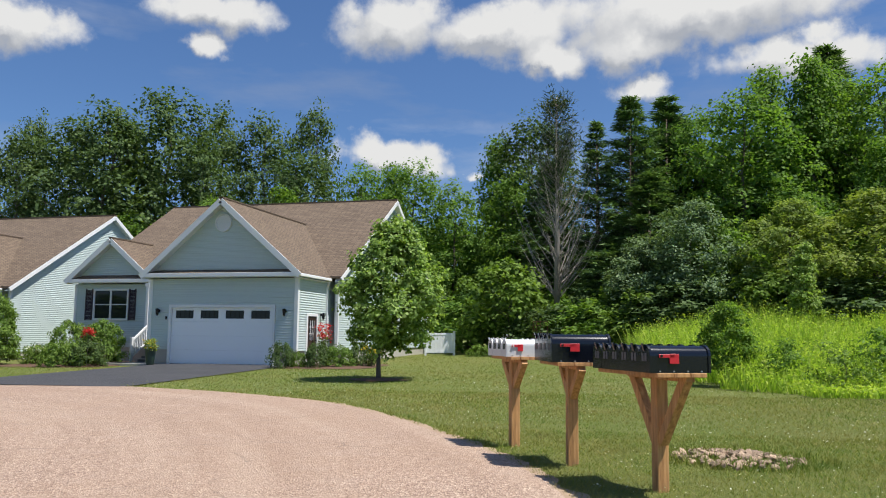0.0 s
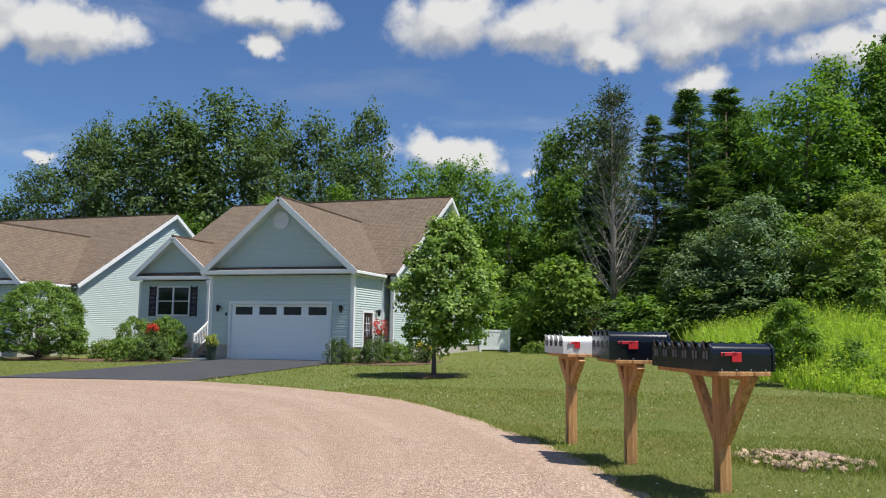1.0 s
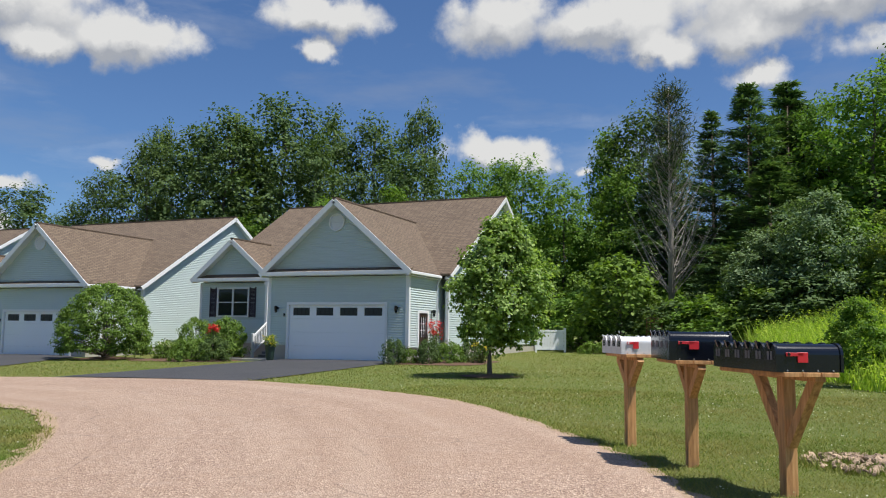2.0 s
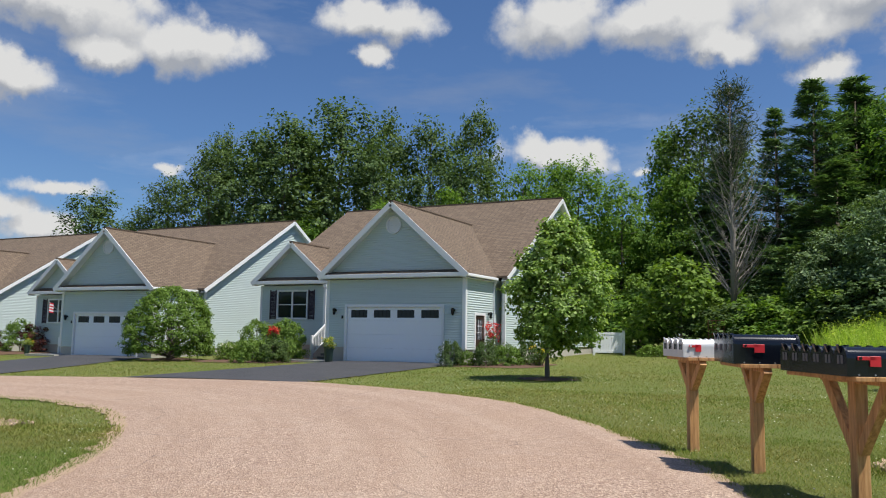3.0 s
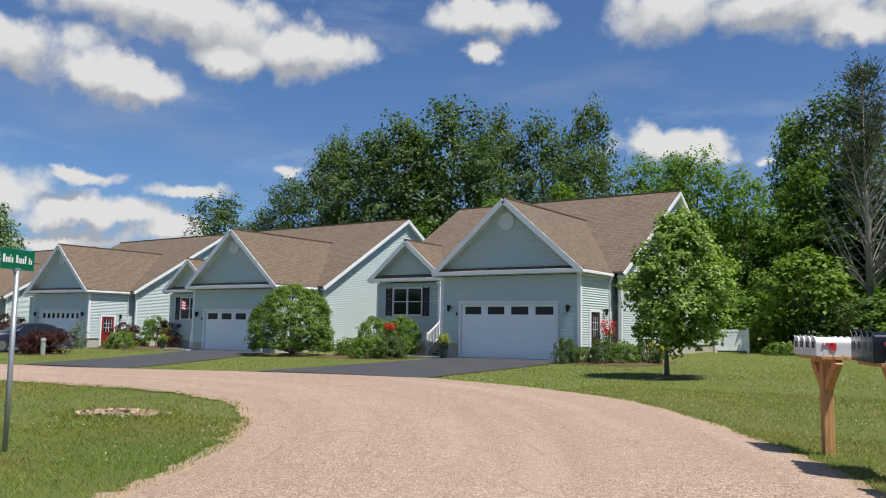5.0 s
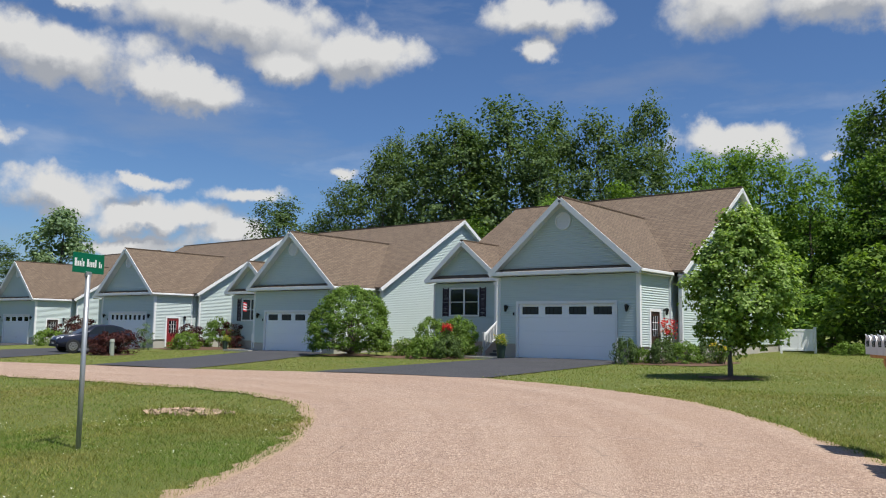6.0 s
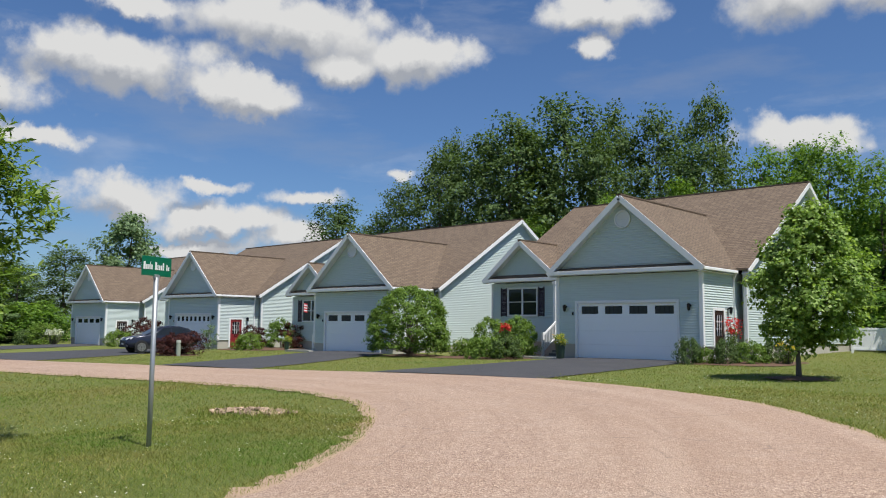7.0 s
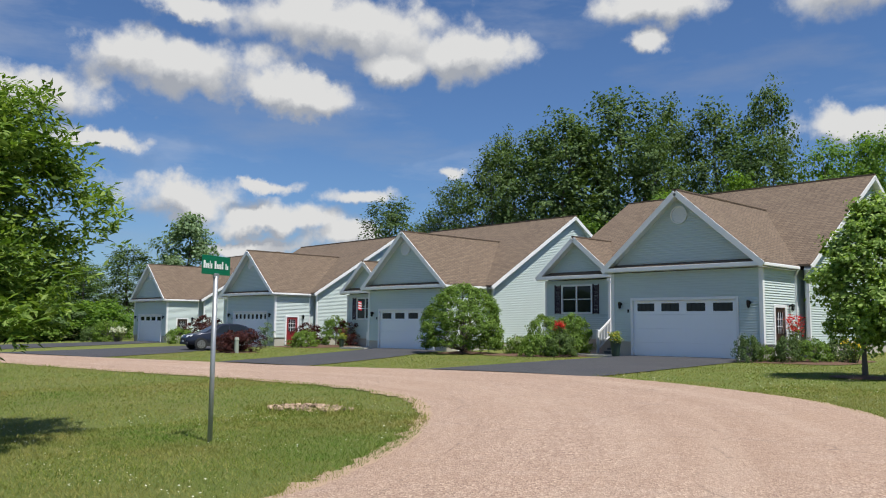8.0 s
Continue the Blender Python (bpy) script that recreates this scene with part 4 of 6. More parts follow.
def lobed_places(rng, lobes, clumps, per, radius, low, top, profile, clump, lobe_r=0.40):
    """Leaf places on billowing lobes that together fill the crown; gives the clump centres, leaf places and leaf normals."""
    h = (np.arange(lobes) + rng.uniform(0, 1, lobes)) / lobes
    pr = np.array([profile(x) for x in h])
    a = np.arange(lobes) * 2.4 + rng.uniform(-0.5, 0.5, lobes)
    size = radius * lobe_r * rng.uniform(0.75, 1.25, lobes) * (0.55 + 0.45 * pr)
    r = np.maximum(radius * pr - size * 0.85, 0.0) * rng.uniform(0.55, 1.08, lobes)
    c = np.stack([r * np.cos(a), r * np.sin(a), low + size * 0.6 + np.maximum(top - low - size * 1.45, 0.1) * h], 1)
    li = np.repeat(np.arange(lobes), clumps)
    out = unit(c * np.array([1, 1, 0.0]) + 1e-6)
    d = unit(rng.normal(size=(lobes * clumps, 3)) + out[li] * 0.55 + np.array([0, 0, 0.35]))
    k = c[li] + d * (size[li] * rng.uniform(0.32, 1.12, lobes * clumps))[:, None] * np.array([1, 1, 0.82])
    ci = np.repeat(np.arange(len(k)), per)
    spread = clump * rng.uniform(0.6, 1.3, len(k))
    p = k[ci] + np.clip(rng.normal(size=(len(ci), 3)), -1.7, 1.7) * spread[ci][:, None] * np.array([0.62, 0.62, 0.42])
    nrm = d[ci] * 0.75 + np.array([0, 0, 0.7]) + rng.normal(size=p.shape) * 0.5
    return k, p, nrm


def lobed_tree(name, seed, height, radius, low, profile, lobes, clumps, per, clump, leaf, material, trunk_r, limbs=24, lobe_r=0.40, lean=(0, 0), label="", category="tree", group=""):
    """A broad-leaved tree or bush whose crown is a heap of lobes."""
    rng = np.random.default_rng(seed)
    c, p, nrm = lobed_places(rng, lobes, clumps, per, radius, low, height, profile, clump, lobe_r)
    off = np.array([lean[0], lean[1], 0.0])
    t = thing(name, (0, 0, -60), label, category, group)
    put("trunk" if category == "tree" else "stem", wood_mesh("trunk", rng, height, low, c + off, trunk_r, BARK, limbs), t)
    put("crown" if category == "tree" else "foliage", quads_mesh("crown", leaves(rng, p + off, nrm, leaf[0], leaf[1]), material), t)
    return t


def wood_mesh(name, rng, height, low, centres, r0, material, limbs=16):
    bm = bmesh.new()
    pts = [Vector((rng.normal() * 0.02 * height * k / 6, rng.normal() * 0.02 * height * k / 6, height * 0.9 * k / 6 - (0.15 if k == 0 else 0))) for k in range(7)]
    for k in range(6):
        tube(bm, pts[k], pts[k + 1], r0 * (1 - k / 6.6) * (1.25 if k == 0 else 1), r0 * (1 - (k + 1) / 6.6), 8, False)
    pick = rng.permutation(len(centres))[:limbs]
    for i in pick:
        c = Vector(centres[i])
        z = max(low * 0.8, min(height * 0.75, c.z - 0.45 * math.hypot(c.x, c.y)))
        k = min(5, int(z / (height * 0.15)))
        a = pts[k].lerp(pts[k + 1], min(1.0, max(0.0, z / (height * 0.15) - k)))
        m = a.lerp(c, 0.55) + Vector((0, 0, 0.04 * height * rng.uniform(0, 1)))
        q = r0 * (1 - k / 6.6) * 0.42
        tube(bm, a, m, q, q * 0.6, 6, False)
        tube(bm, m, c, q * 0.6, q * 0.2, 5, False)
    me = bpy.data.meshes.new(name)
    bm.to_mesh(me)
    bm.free()
    me.materials.append(material)
    me.polygons.foreach_set("use_smooth", [True] * len(me.polygons))
    return me


def round_crown(h):
    return max(0.02, math.sin(math.pi * min(1, max(0, h * 0.86 + 0.12))) ** 0.65)


def egg_crown(h):
    return max(0.03, (min(1, h / 0.28) ** 0.6) * (1 - max(0, h - 0.28) / 0.74) ** 0.62)


def tall_crown(h):
    return max(0.12, (0.78 + 0.22 * min(1, h / 0.5)) * (1 - max(0, h - 0.62) / 0.40) ** 0.38)


def bush_crown(h):
    return max(0.05, (1 - h ** 2.2) ** 0.5 * (0.86 + 0.14 * min(1, h / 0.3)))


def plant(name, seed, height, radius, low, profile, n_clump, per, clump, leaf, material, trunk_r, bark=None, limbs=16, inner=0.45, lump=1.0, label="", category="tree", group=""):
    """A tree or bush: an Empty at its foot with trunk and crown."""
    rng = np.random.default_rng(seed)
    c, p, nrm = crown_places(rng, n_clump, per, radius, low, height - clump * 0.6, profile, clump, inner, lump)
    t = thing(name, (0, 0, -60), label, category, group)
    put("trunk" if category == "tree" else "stem", wood_mesh("trunk", rng, height, low, c, trunk_r, bark or BARK, limbs), t)
    put("crown" if category == "tree" else "foliage", quads_mesh("crown", leaves(rng, p, nrm, leaf[0], leaf[1]), material), t)
    return t


def conifer(name, seed, height, radius, low, label, group="", whorls=46, material=None):
    rng = np.random.default_rng(seed)
    t = thing(name, (0, 0, -60), label, "tree", group)
    bm = bmesh.new()
    tube(bm, (0, 0, -0.2), (0, 0, height * 0.97), height * 0.014, 0.02, 8)
    P, N, A = [], [], []
    for k in range(whorls):
        h = low + (height - low) * (k + rng.uniform(0, 0.7)) / whorls
        s = (h - low) / (height - low)
        R_ = radius * ((1 - s) ** 0.95 * 0.98 + 0.02) * (0.75 + 0.25 * min(1, s / 0.15))
        for j in range(rng.integers(5, 8)):
            a = rng.uniform(0, math.tau)
            ln = R_ * rng.uniform(0.6, 1.12)
            d = np.array([math.cos(a), math.sin(a), rng.uniform(-0.16, 0.26) + 0.55 * s])
            b = np.array([0, 0, h])
            tube(bm, b, b + d * ln * 0.9, 0.03, 0.008, 4, False)
            n = int(80 * (0.4 + ln / radius))
            u = rng.uniform(0.15, 1.0, (n, 1)) ** 0.8
            side_ = np.array([-math.sin(a), math.cos(a), 0])
            w = rng.uniform(-1, 1, (n, 1)) * 0.28 * ln * (1.1 - u)
            P.append(b + d * ln * u + side_ * w + rng.normal(size=(n, 3)) * 0.08 * np.array([1, 1, 0.8]))
            A.append(np.tile(d, (n, 1)) + side_ * np.sign(w) * 0.8 + rng.normal(size=(n, 3)) * 0.35)
            N.append(np.tile([0, 0, 1.0], (n, 1)) + rng.normal(size=(n, 3)) * 0.5)
    P, N, A = np.concatenate(P), np.concatenate(N), np.concatenate(A)
    part("trunk", bm, BARK, t, smooth=True)
    put("crown", quads_mesh("crown", leaves(rng, P, N, 0.30, 0.065, A), material or NEEDLE), t)
    return t


def bare_spruce(seed, height, radius):
    """A dying spruce: grey bare limbs below, thin green tufts at the top."""
    rng = np.random.default_rng(seed)
    t = thing("dead_spruce", (0, 0, -60), "dying spruce with bare grey branches and sparse green top", "tree")
    bm = bmesh.new()
    tube(bm, (0, 0, -0.2), (0.1, 0, height * 0.93), 0.20, 0.03, 8)
    P, A = [], []
    for k in range(150):
        h = height * rng.uniform(0.20, 0.99)
        a = rng.uniform(0, math.tau)
        s = h / height
        ln = radius * (1.15 - s) * rng.uniform(0.45, 1.1) + 0.45
        d = Vector((math.cos(a), math.sin(a), rng.uniform(0.8, 2.0) * (1.1 - 0.55 * s)))
        b = Vector((0.1 * s, 0, h * 0.90))
        m = b + d * ln * 0.55
        e = m + Vector((d.x, d.y, d.z * 1.5)) * ln * 0.4
        tube(bm, b, m, 0.035, 0.022, 4, False)
        tube(bm, m, e, 0.022, 0.006, 4, False)
        for j in range(4):
            q = b.lerp(e, rng.uniform(0.3, 0.9))
            tube(bm, q, q + Vector((rng.normal(), rng.normal(), rng.uniform(0, 1.2))) * ln * 0.18, 0.010, 0.003, 3, False)
        dens = max(0.0, (s - 0.42) / 0.58)
        n = int(95 * dens)
        if n:
            u = rng.uniform(0.15, 1, (n, 1))
            P.append(np.array(b) * (1 - u) + np.array(e) * u + rng.normal(size=(n, 3)) * 0.22)
            A.append(rng.normal(size=(n, 3)) + np.array(d))
    part("trunk", bm, BARKG, t, smooth=True)
    P, A = np.concatenate(P), np.concatenate(A)
    put("crown", quads_mesh("crown", leaves(rng, P, rng.normal(size=P.shape) + np.array([0, 0, 0.8]), 0.32, 0.05, A), NEEDLE_DULL), t)
    return t


def stand(proto, x, y, height, width, own_h, own_r, rnd, first, label=""):
    """Stand a copy of a plant on the ground, scaled to its height and half width."""
    m = pose(x, y, base_z(x, y) - 0.03, 0, 0, rnd.uniform(0, 360)) @ Matrix.Diagonal((width / own_r * 1.15, width / own_r * 1.15, height / own_h * 1.06, 1))
    if first:
        proto.matrix_world = m
        ob = proto
    else:
        ob = copy_thing(proto, m)
    return tagged(ob, label)


class Grove:
    """Several forms of one kind of plant, handed out in turn."""

    def __init__(self, protos, own_h, own_r, seed=1):
        self.protos, self.own_h, self.own_r, self.k, self.used = protos, own_h, own_r, 0, set()
        self.rnd = random.Random(seed)

    def __call__(self, x, y, height, width, label=""):
        i = self.k % len(self.protos)
        self.k += 1
        first = i not in self.used
        self.used.add(i)
        return stand(self.protos[i], x, y, height, width, self.own_h, self.own_r, self.rnd, first, label)


G1 = "woodland trees"
dark = Grove([lobed_tree("broadleaf_tree", s, 20, 4.9, 2.0, tall_crown, 28, 20, 18, 0.74, (0.33, 0.24), LEAF_DARK, 0.28, lobe_r=0.48, label="tall dark green deciduous tree at the wood's edge", group=G1) for s in (11, 12, 13, 14)], 20, 4.2, 1)
light = Grove([lobed_tree("maple_tree", s, 16, 4.7, 1.0, egg_crown if s == 23 else tall_crown, 28, 20, 18, 0.58, (0.29, 0.21), LEAF_LIGHT, 0.24, lobe_r=0.48, label="bright green deciduous tree at the wood's edge", group=G1) for s in (21, 22, 23)], 16, 4.2, 2)
deep = Grove([lobed_tree("broadleaf_tree", s, 18, 4.8, 1.0, tall_crown, 20, 14, 22, 0.8, (0.42, 0.32), LEAF_DARK, 0.26, limbs=12, label="dark green deciduous tree deep in the wood", group=G1) for s in (15, 16)], 18, 4.8, 21)
grey_t = Grove([lobed_tree("willow_bush", s, 7, 3.3, 0.2, bush_crown, 22, 22, 30, 0.32, (0.19, 0.09), LEAF_GREY, 0.12, lobe_r=0.36, label="grey-green willow bush before the wood", group="willows") for s in (31,)], 7, 3.2, 3)
yellow = Grove([lobed_tree("round_tree", s, 6.5, 2.7, 0.3, bush_crown, 24, 24, 34, 0.24, (0.14, 0.085), LEAF_YELLOW, 0.14, lobe_r=0.34, label="yellow-green rounded tree beside the meadow", group="rounded trees") for s in (41,)], 6.5, 2.6, 4)
under = Grove([lobed_tree("undergrowth_bush", s, 4, 2.3, 0.05, bush_crown, 14, 14, 18, 0.30, (0.21, 0.15), LEAF_DARK if s == 52 else LEAF_SHRUB if s == 51 else LEAF_LIGHT, 0.07, limbs=14, lobe_r=0.38, label="leafy green undergrowth bush at the wood's edge", category="bush", group="undergrowth") for s in (51, 52, 53)], 4, 2.2, 5)
far_pine = Grove([conifer("pine_tree", s, 16, 3.8, 0.5, "dark green pine past the end of the row", G1, 24) for s in (65, 66)], 16, 3.2, 26)
pine = Grove([conifer("pine_tree", s, 16, 3.2, 1.5, "dark green white pine at the wood's edge", G1) for s in (61, 62)], 16, 3.2, 6)

# tall trees behind the first houses
dark(-54.1, 57.5, 18.3, 3.2)
dark(-49.4, 58.5, 19.4, 3.6)
dark(-48.8, 64.7, 21.2, 3.4)
dark(-42.0, 61.3, 21.9, 4.4)
dark(-39.1, 65.5, 21.8, 3.4)
dark(-33.9, 63.9, 19.2, 3.4)
dark(-30.7, 67.6, 19.3, 2.6)
dark(-66.3, 54.6, 12.4, 3.0)
dark(-62.8, 57.2, 13.4, 3.0)
dark(-59.7, 57.6, 15.5, 2.6)
dark(-55.7, 60.8, 18.6, 2.4)
dark(-44.5, 57.0, 17.0, 3.4)
dark(-37.0, 59.0, 17.5, 3.4)
dark(-29.5, 62.0, 15.5, 3.2)
light(-34.8, 56.5, 11.6, 2.8)
light(-41.2, 55.5, 10.6, 2.8)
light(-29.0, 58.2, 12.5, 2.6)
# lower trees between the first house and the pines
light(-24.5, 63.8, 19.8, 3.7)
light(-23.4, 68.4, 16.1, 3.4)
light(-20.5, 60.5, 17.2, 3.7)
light(-17.7, 57.6, 17.8, 3.9)
light(-14.5, 57.5, 17.0, 3.6)
light(-12.0, 61.1, 19.2, 3.7)
light(-10.2, 58.0, 16.2, 3.4)
light(-16.4, 54.6, 9.4, 2.8)
dark(-9.2, 60.5, 15.5, 3.4)
# conifers and the dying spruce
spruce = stand(bare_spruce(71, 16.5, 2.3), -6.0, 49.9, 16.5, 2.3, 16.5, 2.3, random.Random(3), True)
pine(-3.9, 56.1, 15.0, 4.0)
pine(-1.5, 54.3, 15.6, 5.2)
pine(0.9, 58.3, 15.0, 4.4)
pine(-7.5, 57.5, 12.5, 2.8)
pine(-0.3, 50.2, 9.5, 3.6)
# bright trees over the meadow
light(1.0, 62.3, 18.5, 3.4)
light(3.1, 56.2, 16.6, 3.4)
light(5.3, 52.0, 18.8, 4.9)
light(9.6, 54.4, 18.8, 4.4)
pine(12.0, 60.1, 16.6, 3.4)
light(13.9, 54.5, 19.2, 4.4)
light(17.5, 52.0, 15.0, 3.6)
light(7.4, 56.5, 18.6, 4.2)
light(11.6, 57.0, 19.6, 4.2)
light(7.6, 49.0, 10.0, 3.2)
light(12.4, 49.5, 11.5, 3.2)
# bushes in front of the wood
grey_t(1.8, 45.0, 6.8, 3.3)
grey_t(-0.8, 46.5, 5.8, 2.3)
yellow(6.5, 43.2, 6.2, 2.8)
yellow(10.1, 42.4, 6.4, 2.9)
for bx, by, bh, bw in ((-12.8, 54.8, 4.9, 2.4), (-8.9, 53.5, 5.0, 2.8), (-6.0, 52.9, 4.5, 2.2), (-1.9, 46.2, 2.9, 2.1), (1.0, 44.6, 2.5, 1.7)):
    under(bx, by, bh, bw)
for bx, by, bh, bw in ((4.4, 43.8, 2.3, 1.8), (9.4, 44.0, 2.6, 1.8), (-3.7, 48.1, 2.8, 1.7), (-5.1, 46.6, 2.6, 1.6), (13.5, 44.0, 4.0, 2.4), (-16.2, 54.0, 3.4, 2.4), (3.4, 45.5, 4.5, 2.2)):
    under(bx, by, bh, bw)
pale = lobed_tree("young_tree", 45, 4.4, 1.1, 0.1, egg_crown, 18, 14, 24, 0.16, (0.13, 0.08), LEAF_MAPLE, 0.05, label="pale young tree at the meadow's edge")
pale.matrix_world = pose(6.3, 38.6, base_z(6.3, 38.6) - 0.03)
for bx, by, bh, bw in ((-8.6, 47.6, 4.2, 2.5), (-6.2, 46.6, 2.3, 1.7), (-3.4, 45.4, 2.6, 2.2), (-0.9, 44.2, 2.4, 2.0), (1.4, 43.0, 2.2, 1.9), (-11.6, 50.5, 3.2, 2.2), (5.2, 41.0, 2.2, 1.7), (8.6, 40.6, 2.0, 1.8)):
    under(bx, by, bh, bw)
# trees past the end of the row
hazel = lobed_tree("leafy_tree", 47, 16.0, 4.6, 2.0, round_crown, 22, 16, 24, 0.75, (0.42, 0.30), LEAF_GREY, 0.25, label="pale leafy tree behind the last house")
hazel.matrix_world = pose(-95.1, 45.2, base_z(-95.1, 45.2))
far_pine(-96.4, 27.7, 8.6, 2.8)
far_pine(-90.1, 31.0, 7.8, 2.8)
dark(-102.4, 40.8, 9.6, 3.2)
dark(-99.0, 34.0, 9.0, 3.4)
dark(-104.0, 24.0, 9.0, 3.6)
far_pine(-98.0, 20.5, 7.5, 2.6)
dark(-94.5, 15.0, 9.0, 3.4)
dark(-90.6, 17.8, 8.4, 3.4)
far_pine(-93.4, 21.8, 8.6, 2.8)
dark(-90.2, 25.2, 8.8, 3.2)
dark(-93.0, 29.6, 8.6, 3.2)
far_pine(-88.2, 19.6, 7.2, 2.6)
for bx, by, bh, bw in ((-97.0, 36.5, 9.6, 3.4), (-100.5, 30.5, 10.2, 3.6), (-103.0, 27.0, 10.4, 3.6), (-101.0, 22.0, 9.8, 3.6), (-97.5, 24.5, 9.4, 3.4), (-99.5, 16.5, 9.6, 3.6), (-94.0, 34.5, 8.4, 3.0), (-84.0, 13.5, 8.0, 3.0), (-87.0, 15.5, 8.6, 3.2), (-86.0, 18.0, 7.8, 3.0), (-92.0, 27.5, 8.8, 3.2), (-95.0, 31.5, 9.4, 3.4), (-88.5, 24.0, 7.6, 2.8)):
    far_pine(bx, by, bh, bw)
for bx, by, bh, bw in ((-87.5, 30.5, 3.4, 2.8), (-89.0, 22.5, 3.6, 3.0), (-91.0, 19.0, 3.4, 3.0), (-89.5, 33.5, 3.6, 2.6)):
    under(bx, by, bh, bw)
under(-84.5, 24.5, 2.6, 2.4)
under(-88.0, 27.5, 3.2, 2.6)
under(-86.0, 20.5, 2.4, 2.4)
# a second, deeper row closes the wood
rw = random.Random(9)
for k in range(13):
    gx = -68 + k * 7.4 + rw.uniform(-1, 1)
    deep(gx, 72 + rw.uniform(-2, 4) - (6 if gx > 0 else 0), (13.0 if gx < 20 else 15) * rw.uniform(0.85, 1.1), 3.6)

# dense growth inside the wood
for k in range(15):
    gx = -60 + k * 5.3 + rw.uniform(-1, 1)
    under(gx, 68.5 + rw.uniform(-1.5, 1.5) - (7 if gx > -4 else 0), 8.5 * rw.uniform(0.85, 1.15), 4.2)

# the young maple on the lawn
maple = lobed_tree("young_maple", 81, 5.2, 2.2, 0.7, egg_crown, 36, 26, 30, 0.17, (0.12, 0.10), LEAF_MAPLE, 0.075, limbs=34, lobe_r=0.36, lean=(0.38, 0.10), label="young green maple in a mulch ring on the lawn")
maple.matrix_world = pose(-8.45, 24.0, base_z(-8.45, 24.0))


def mulch_ring(x, y, r, name="mulch_ring", label="dark mulch ring round the young maple"):
    bm = bmesh.new()
    c = bm.verts.new((0, 0, 0.07))
    rng = random.Random(4)
    n = 40
    ring = [bm.verts.new((r * (1 + rng.uniform(-0.12, 0.12)) * math.cos(k * math.tau / n), r * (1 + rng.uniform(-0.12, 0.12)) * math.sin(k * math.tau / n), 0.0)) for k in range(n)]
    for k in range(n):
        bm.faces.new((c, ring[k], ring[(k + 1) % n]))
    ob = part(name, bm, MULCH, None, smooth=True)
    ob.matrix_world = pose(x, y, base_z(x, y) + 0.0)
    return tagged(ob, label, "mulch", kind="structure")


mulch_ring(-8.45, 24.0, 0.95)

# the young ash on the corner lawn: narrow drooping leaflets along twigs
rng = np.random.default_rng(91)
c, p, nrm = crown_places(rng, 440, 7, 2.25, 1.75, 5.35, tall_crown, 0.40, 0.25)
tw = unit(p * np.array([1, 1, 0.0]) * 0.5 + rng.normal(size=p.shape) * 0.55 + np.array([0, 0, 0.45]))
ks = np.repeat(np.arange(len(p)), 13)
step = np.tile(np.linspace(0.0, 1.0, 13), len(p))[:, None]
at = p[ks] + tw[ks] * step * 0.42
sidew = unit(np.cross(tw[ks], np.array([0, 0, 1.0]))) * np.where(np.arange(len(ks)) % 2, 1, -1)[:, None]
pt = sidew * 0.8 + tw[ks] * 0.7 + np.array([0, 0, -0.25]) + rng.normal(size=at.shape) * 0.25
ash = thing("young_ash", (-12.9, 2.7, base_z(-12.9, 2.7)), "young ash with narrow glossy leaves on the corner lawn", "tree")
put("trunk", wood_mesh("trunk", rng, 5.1, 1.2, c, 0.07, BARK, 40), ash)
put("crown", quads_mesh("crown", leaves(rng, at, rng.normal(size=at.shape) * 0.5 + np.array([0, 0, 1.0]), 0.185, 0.058, pt, 0.06), LEAF_ASH), ash)
ash.scale = (0.80, 0.80, 0.88)

# sapling by the meadow
sap = lobed_tree("sapling", 95, 2.4, 0.95, 0.25, egg_crown, 18, 14, 26, 0.15, (0.095, 0.055), LEAF_LIGHT, 0.02, limbs=20, lobe_r=0.36, label="bushy pale green sapling at the meadow's edge")
sap.matrix_world = pose(1.75, 23.6, base_z(1.75, 23.6))
# ---- letter boxes on their timber stands ----
BOXBLACK = painted("black_enamel", (0.006, 0.008, 0.014), 0.16, 0.15, 4, fine=60, bumpy=0.03)
BOXGREY = painted("galvanised_steel", (0.66, 0.67, 0.68), 0.42, 0.08, 5, 0.15, fine=60, bumpy=0.03)
FLAGRED = painted("red_plastic", (0.62, 0.025, 0.035), 0.4)
SIGNGREEN = painted("sign_green", (0.0, 0.125, 0.065), 0.35)
STEEL = painted("galvanised_post", (0.36, 0.38, 0.40), 0.45, 0.12, 3, 0.6)
DIM = painted("dull_lettering", (0.10, 0.10, 0.11), 0.5)
PALE = painted("pale_lettering", (0.72, 0.74, 0.72), 0.5)
STONE = painted("field_stone", (0.56, 0.40, 0.27), 0.85, 0.3, 5, fine=30, bumpy=0.5, random_tint=0.65)


def arch(w, h, n=10):
    """The outline of a letter box's end: flat floor, straight sides, round top."""
    s = h - w / 2
    return [(-w / 2, 0), (w / 2, 0)] + [(w / 2 * math.cos(k * math.pi / n), s + w / 2 * math.sin(k * math.pi / n)) for k in range(n + 1)]


def prism(outline, x0, x1, bm=None):
    bm = bm or bmesh.new()
    a = [bm.verts.new((x0, y, z)) for y, z in outline]
    b = [bm.verts.new((x1, y, z)) for y, z in outline]
    bm.faces.new(a)
    bm.faces.new(b[::-1])
    for i in range(len(outline)):
        j = (i + 1) % len(outline)
        bm.faces.new((a[i], b[i], b[j], a[j]))
    bmesh.ops.recalc_face_normals(bm, faces=list(bm.faces))
    return bm


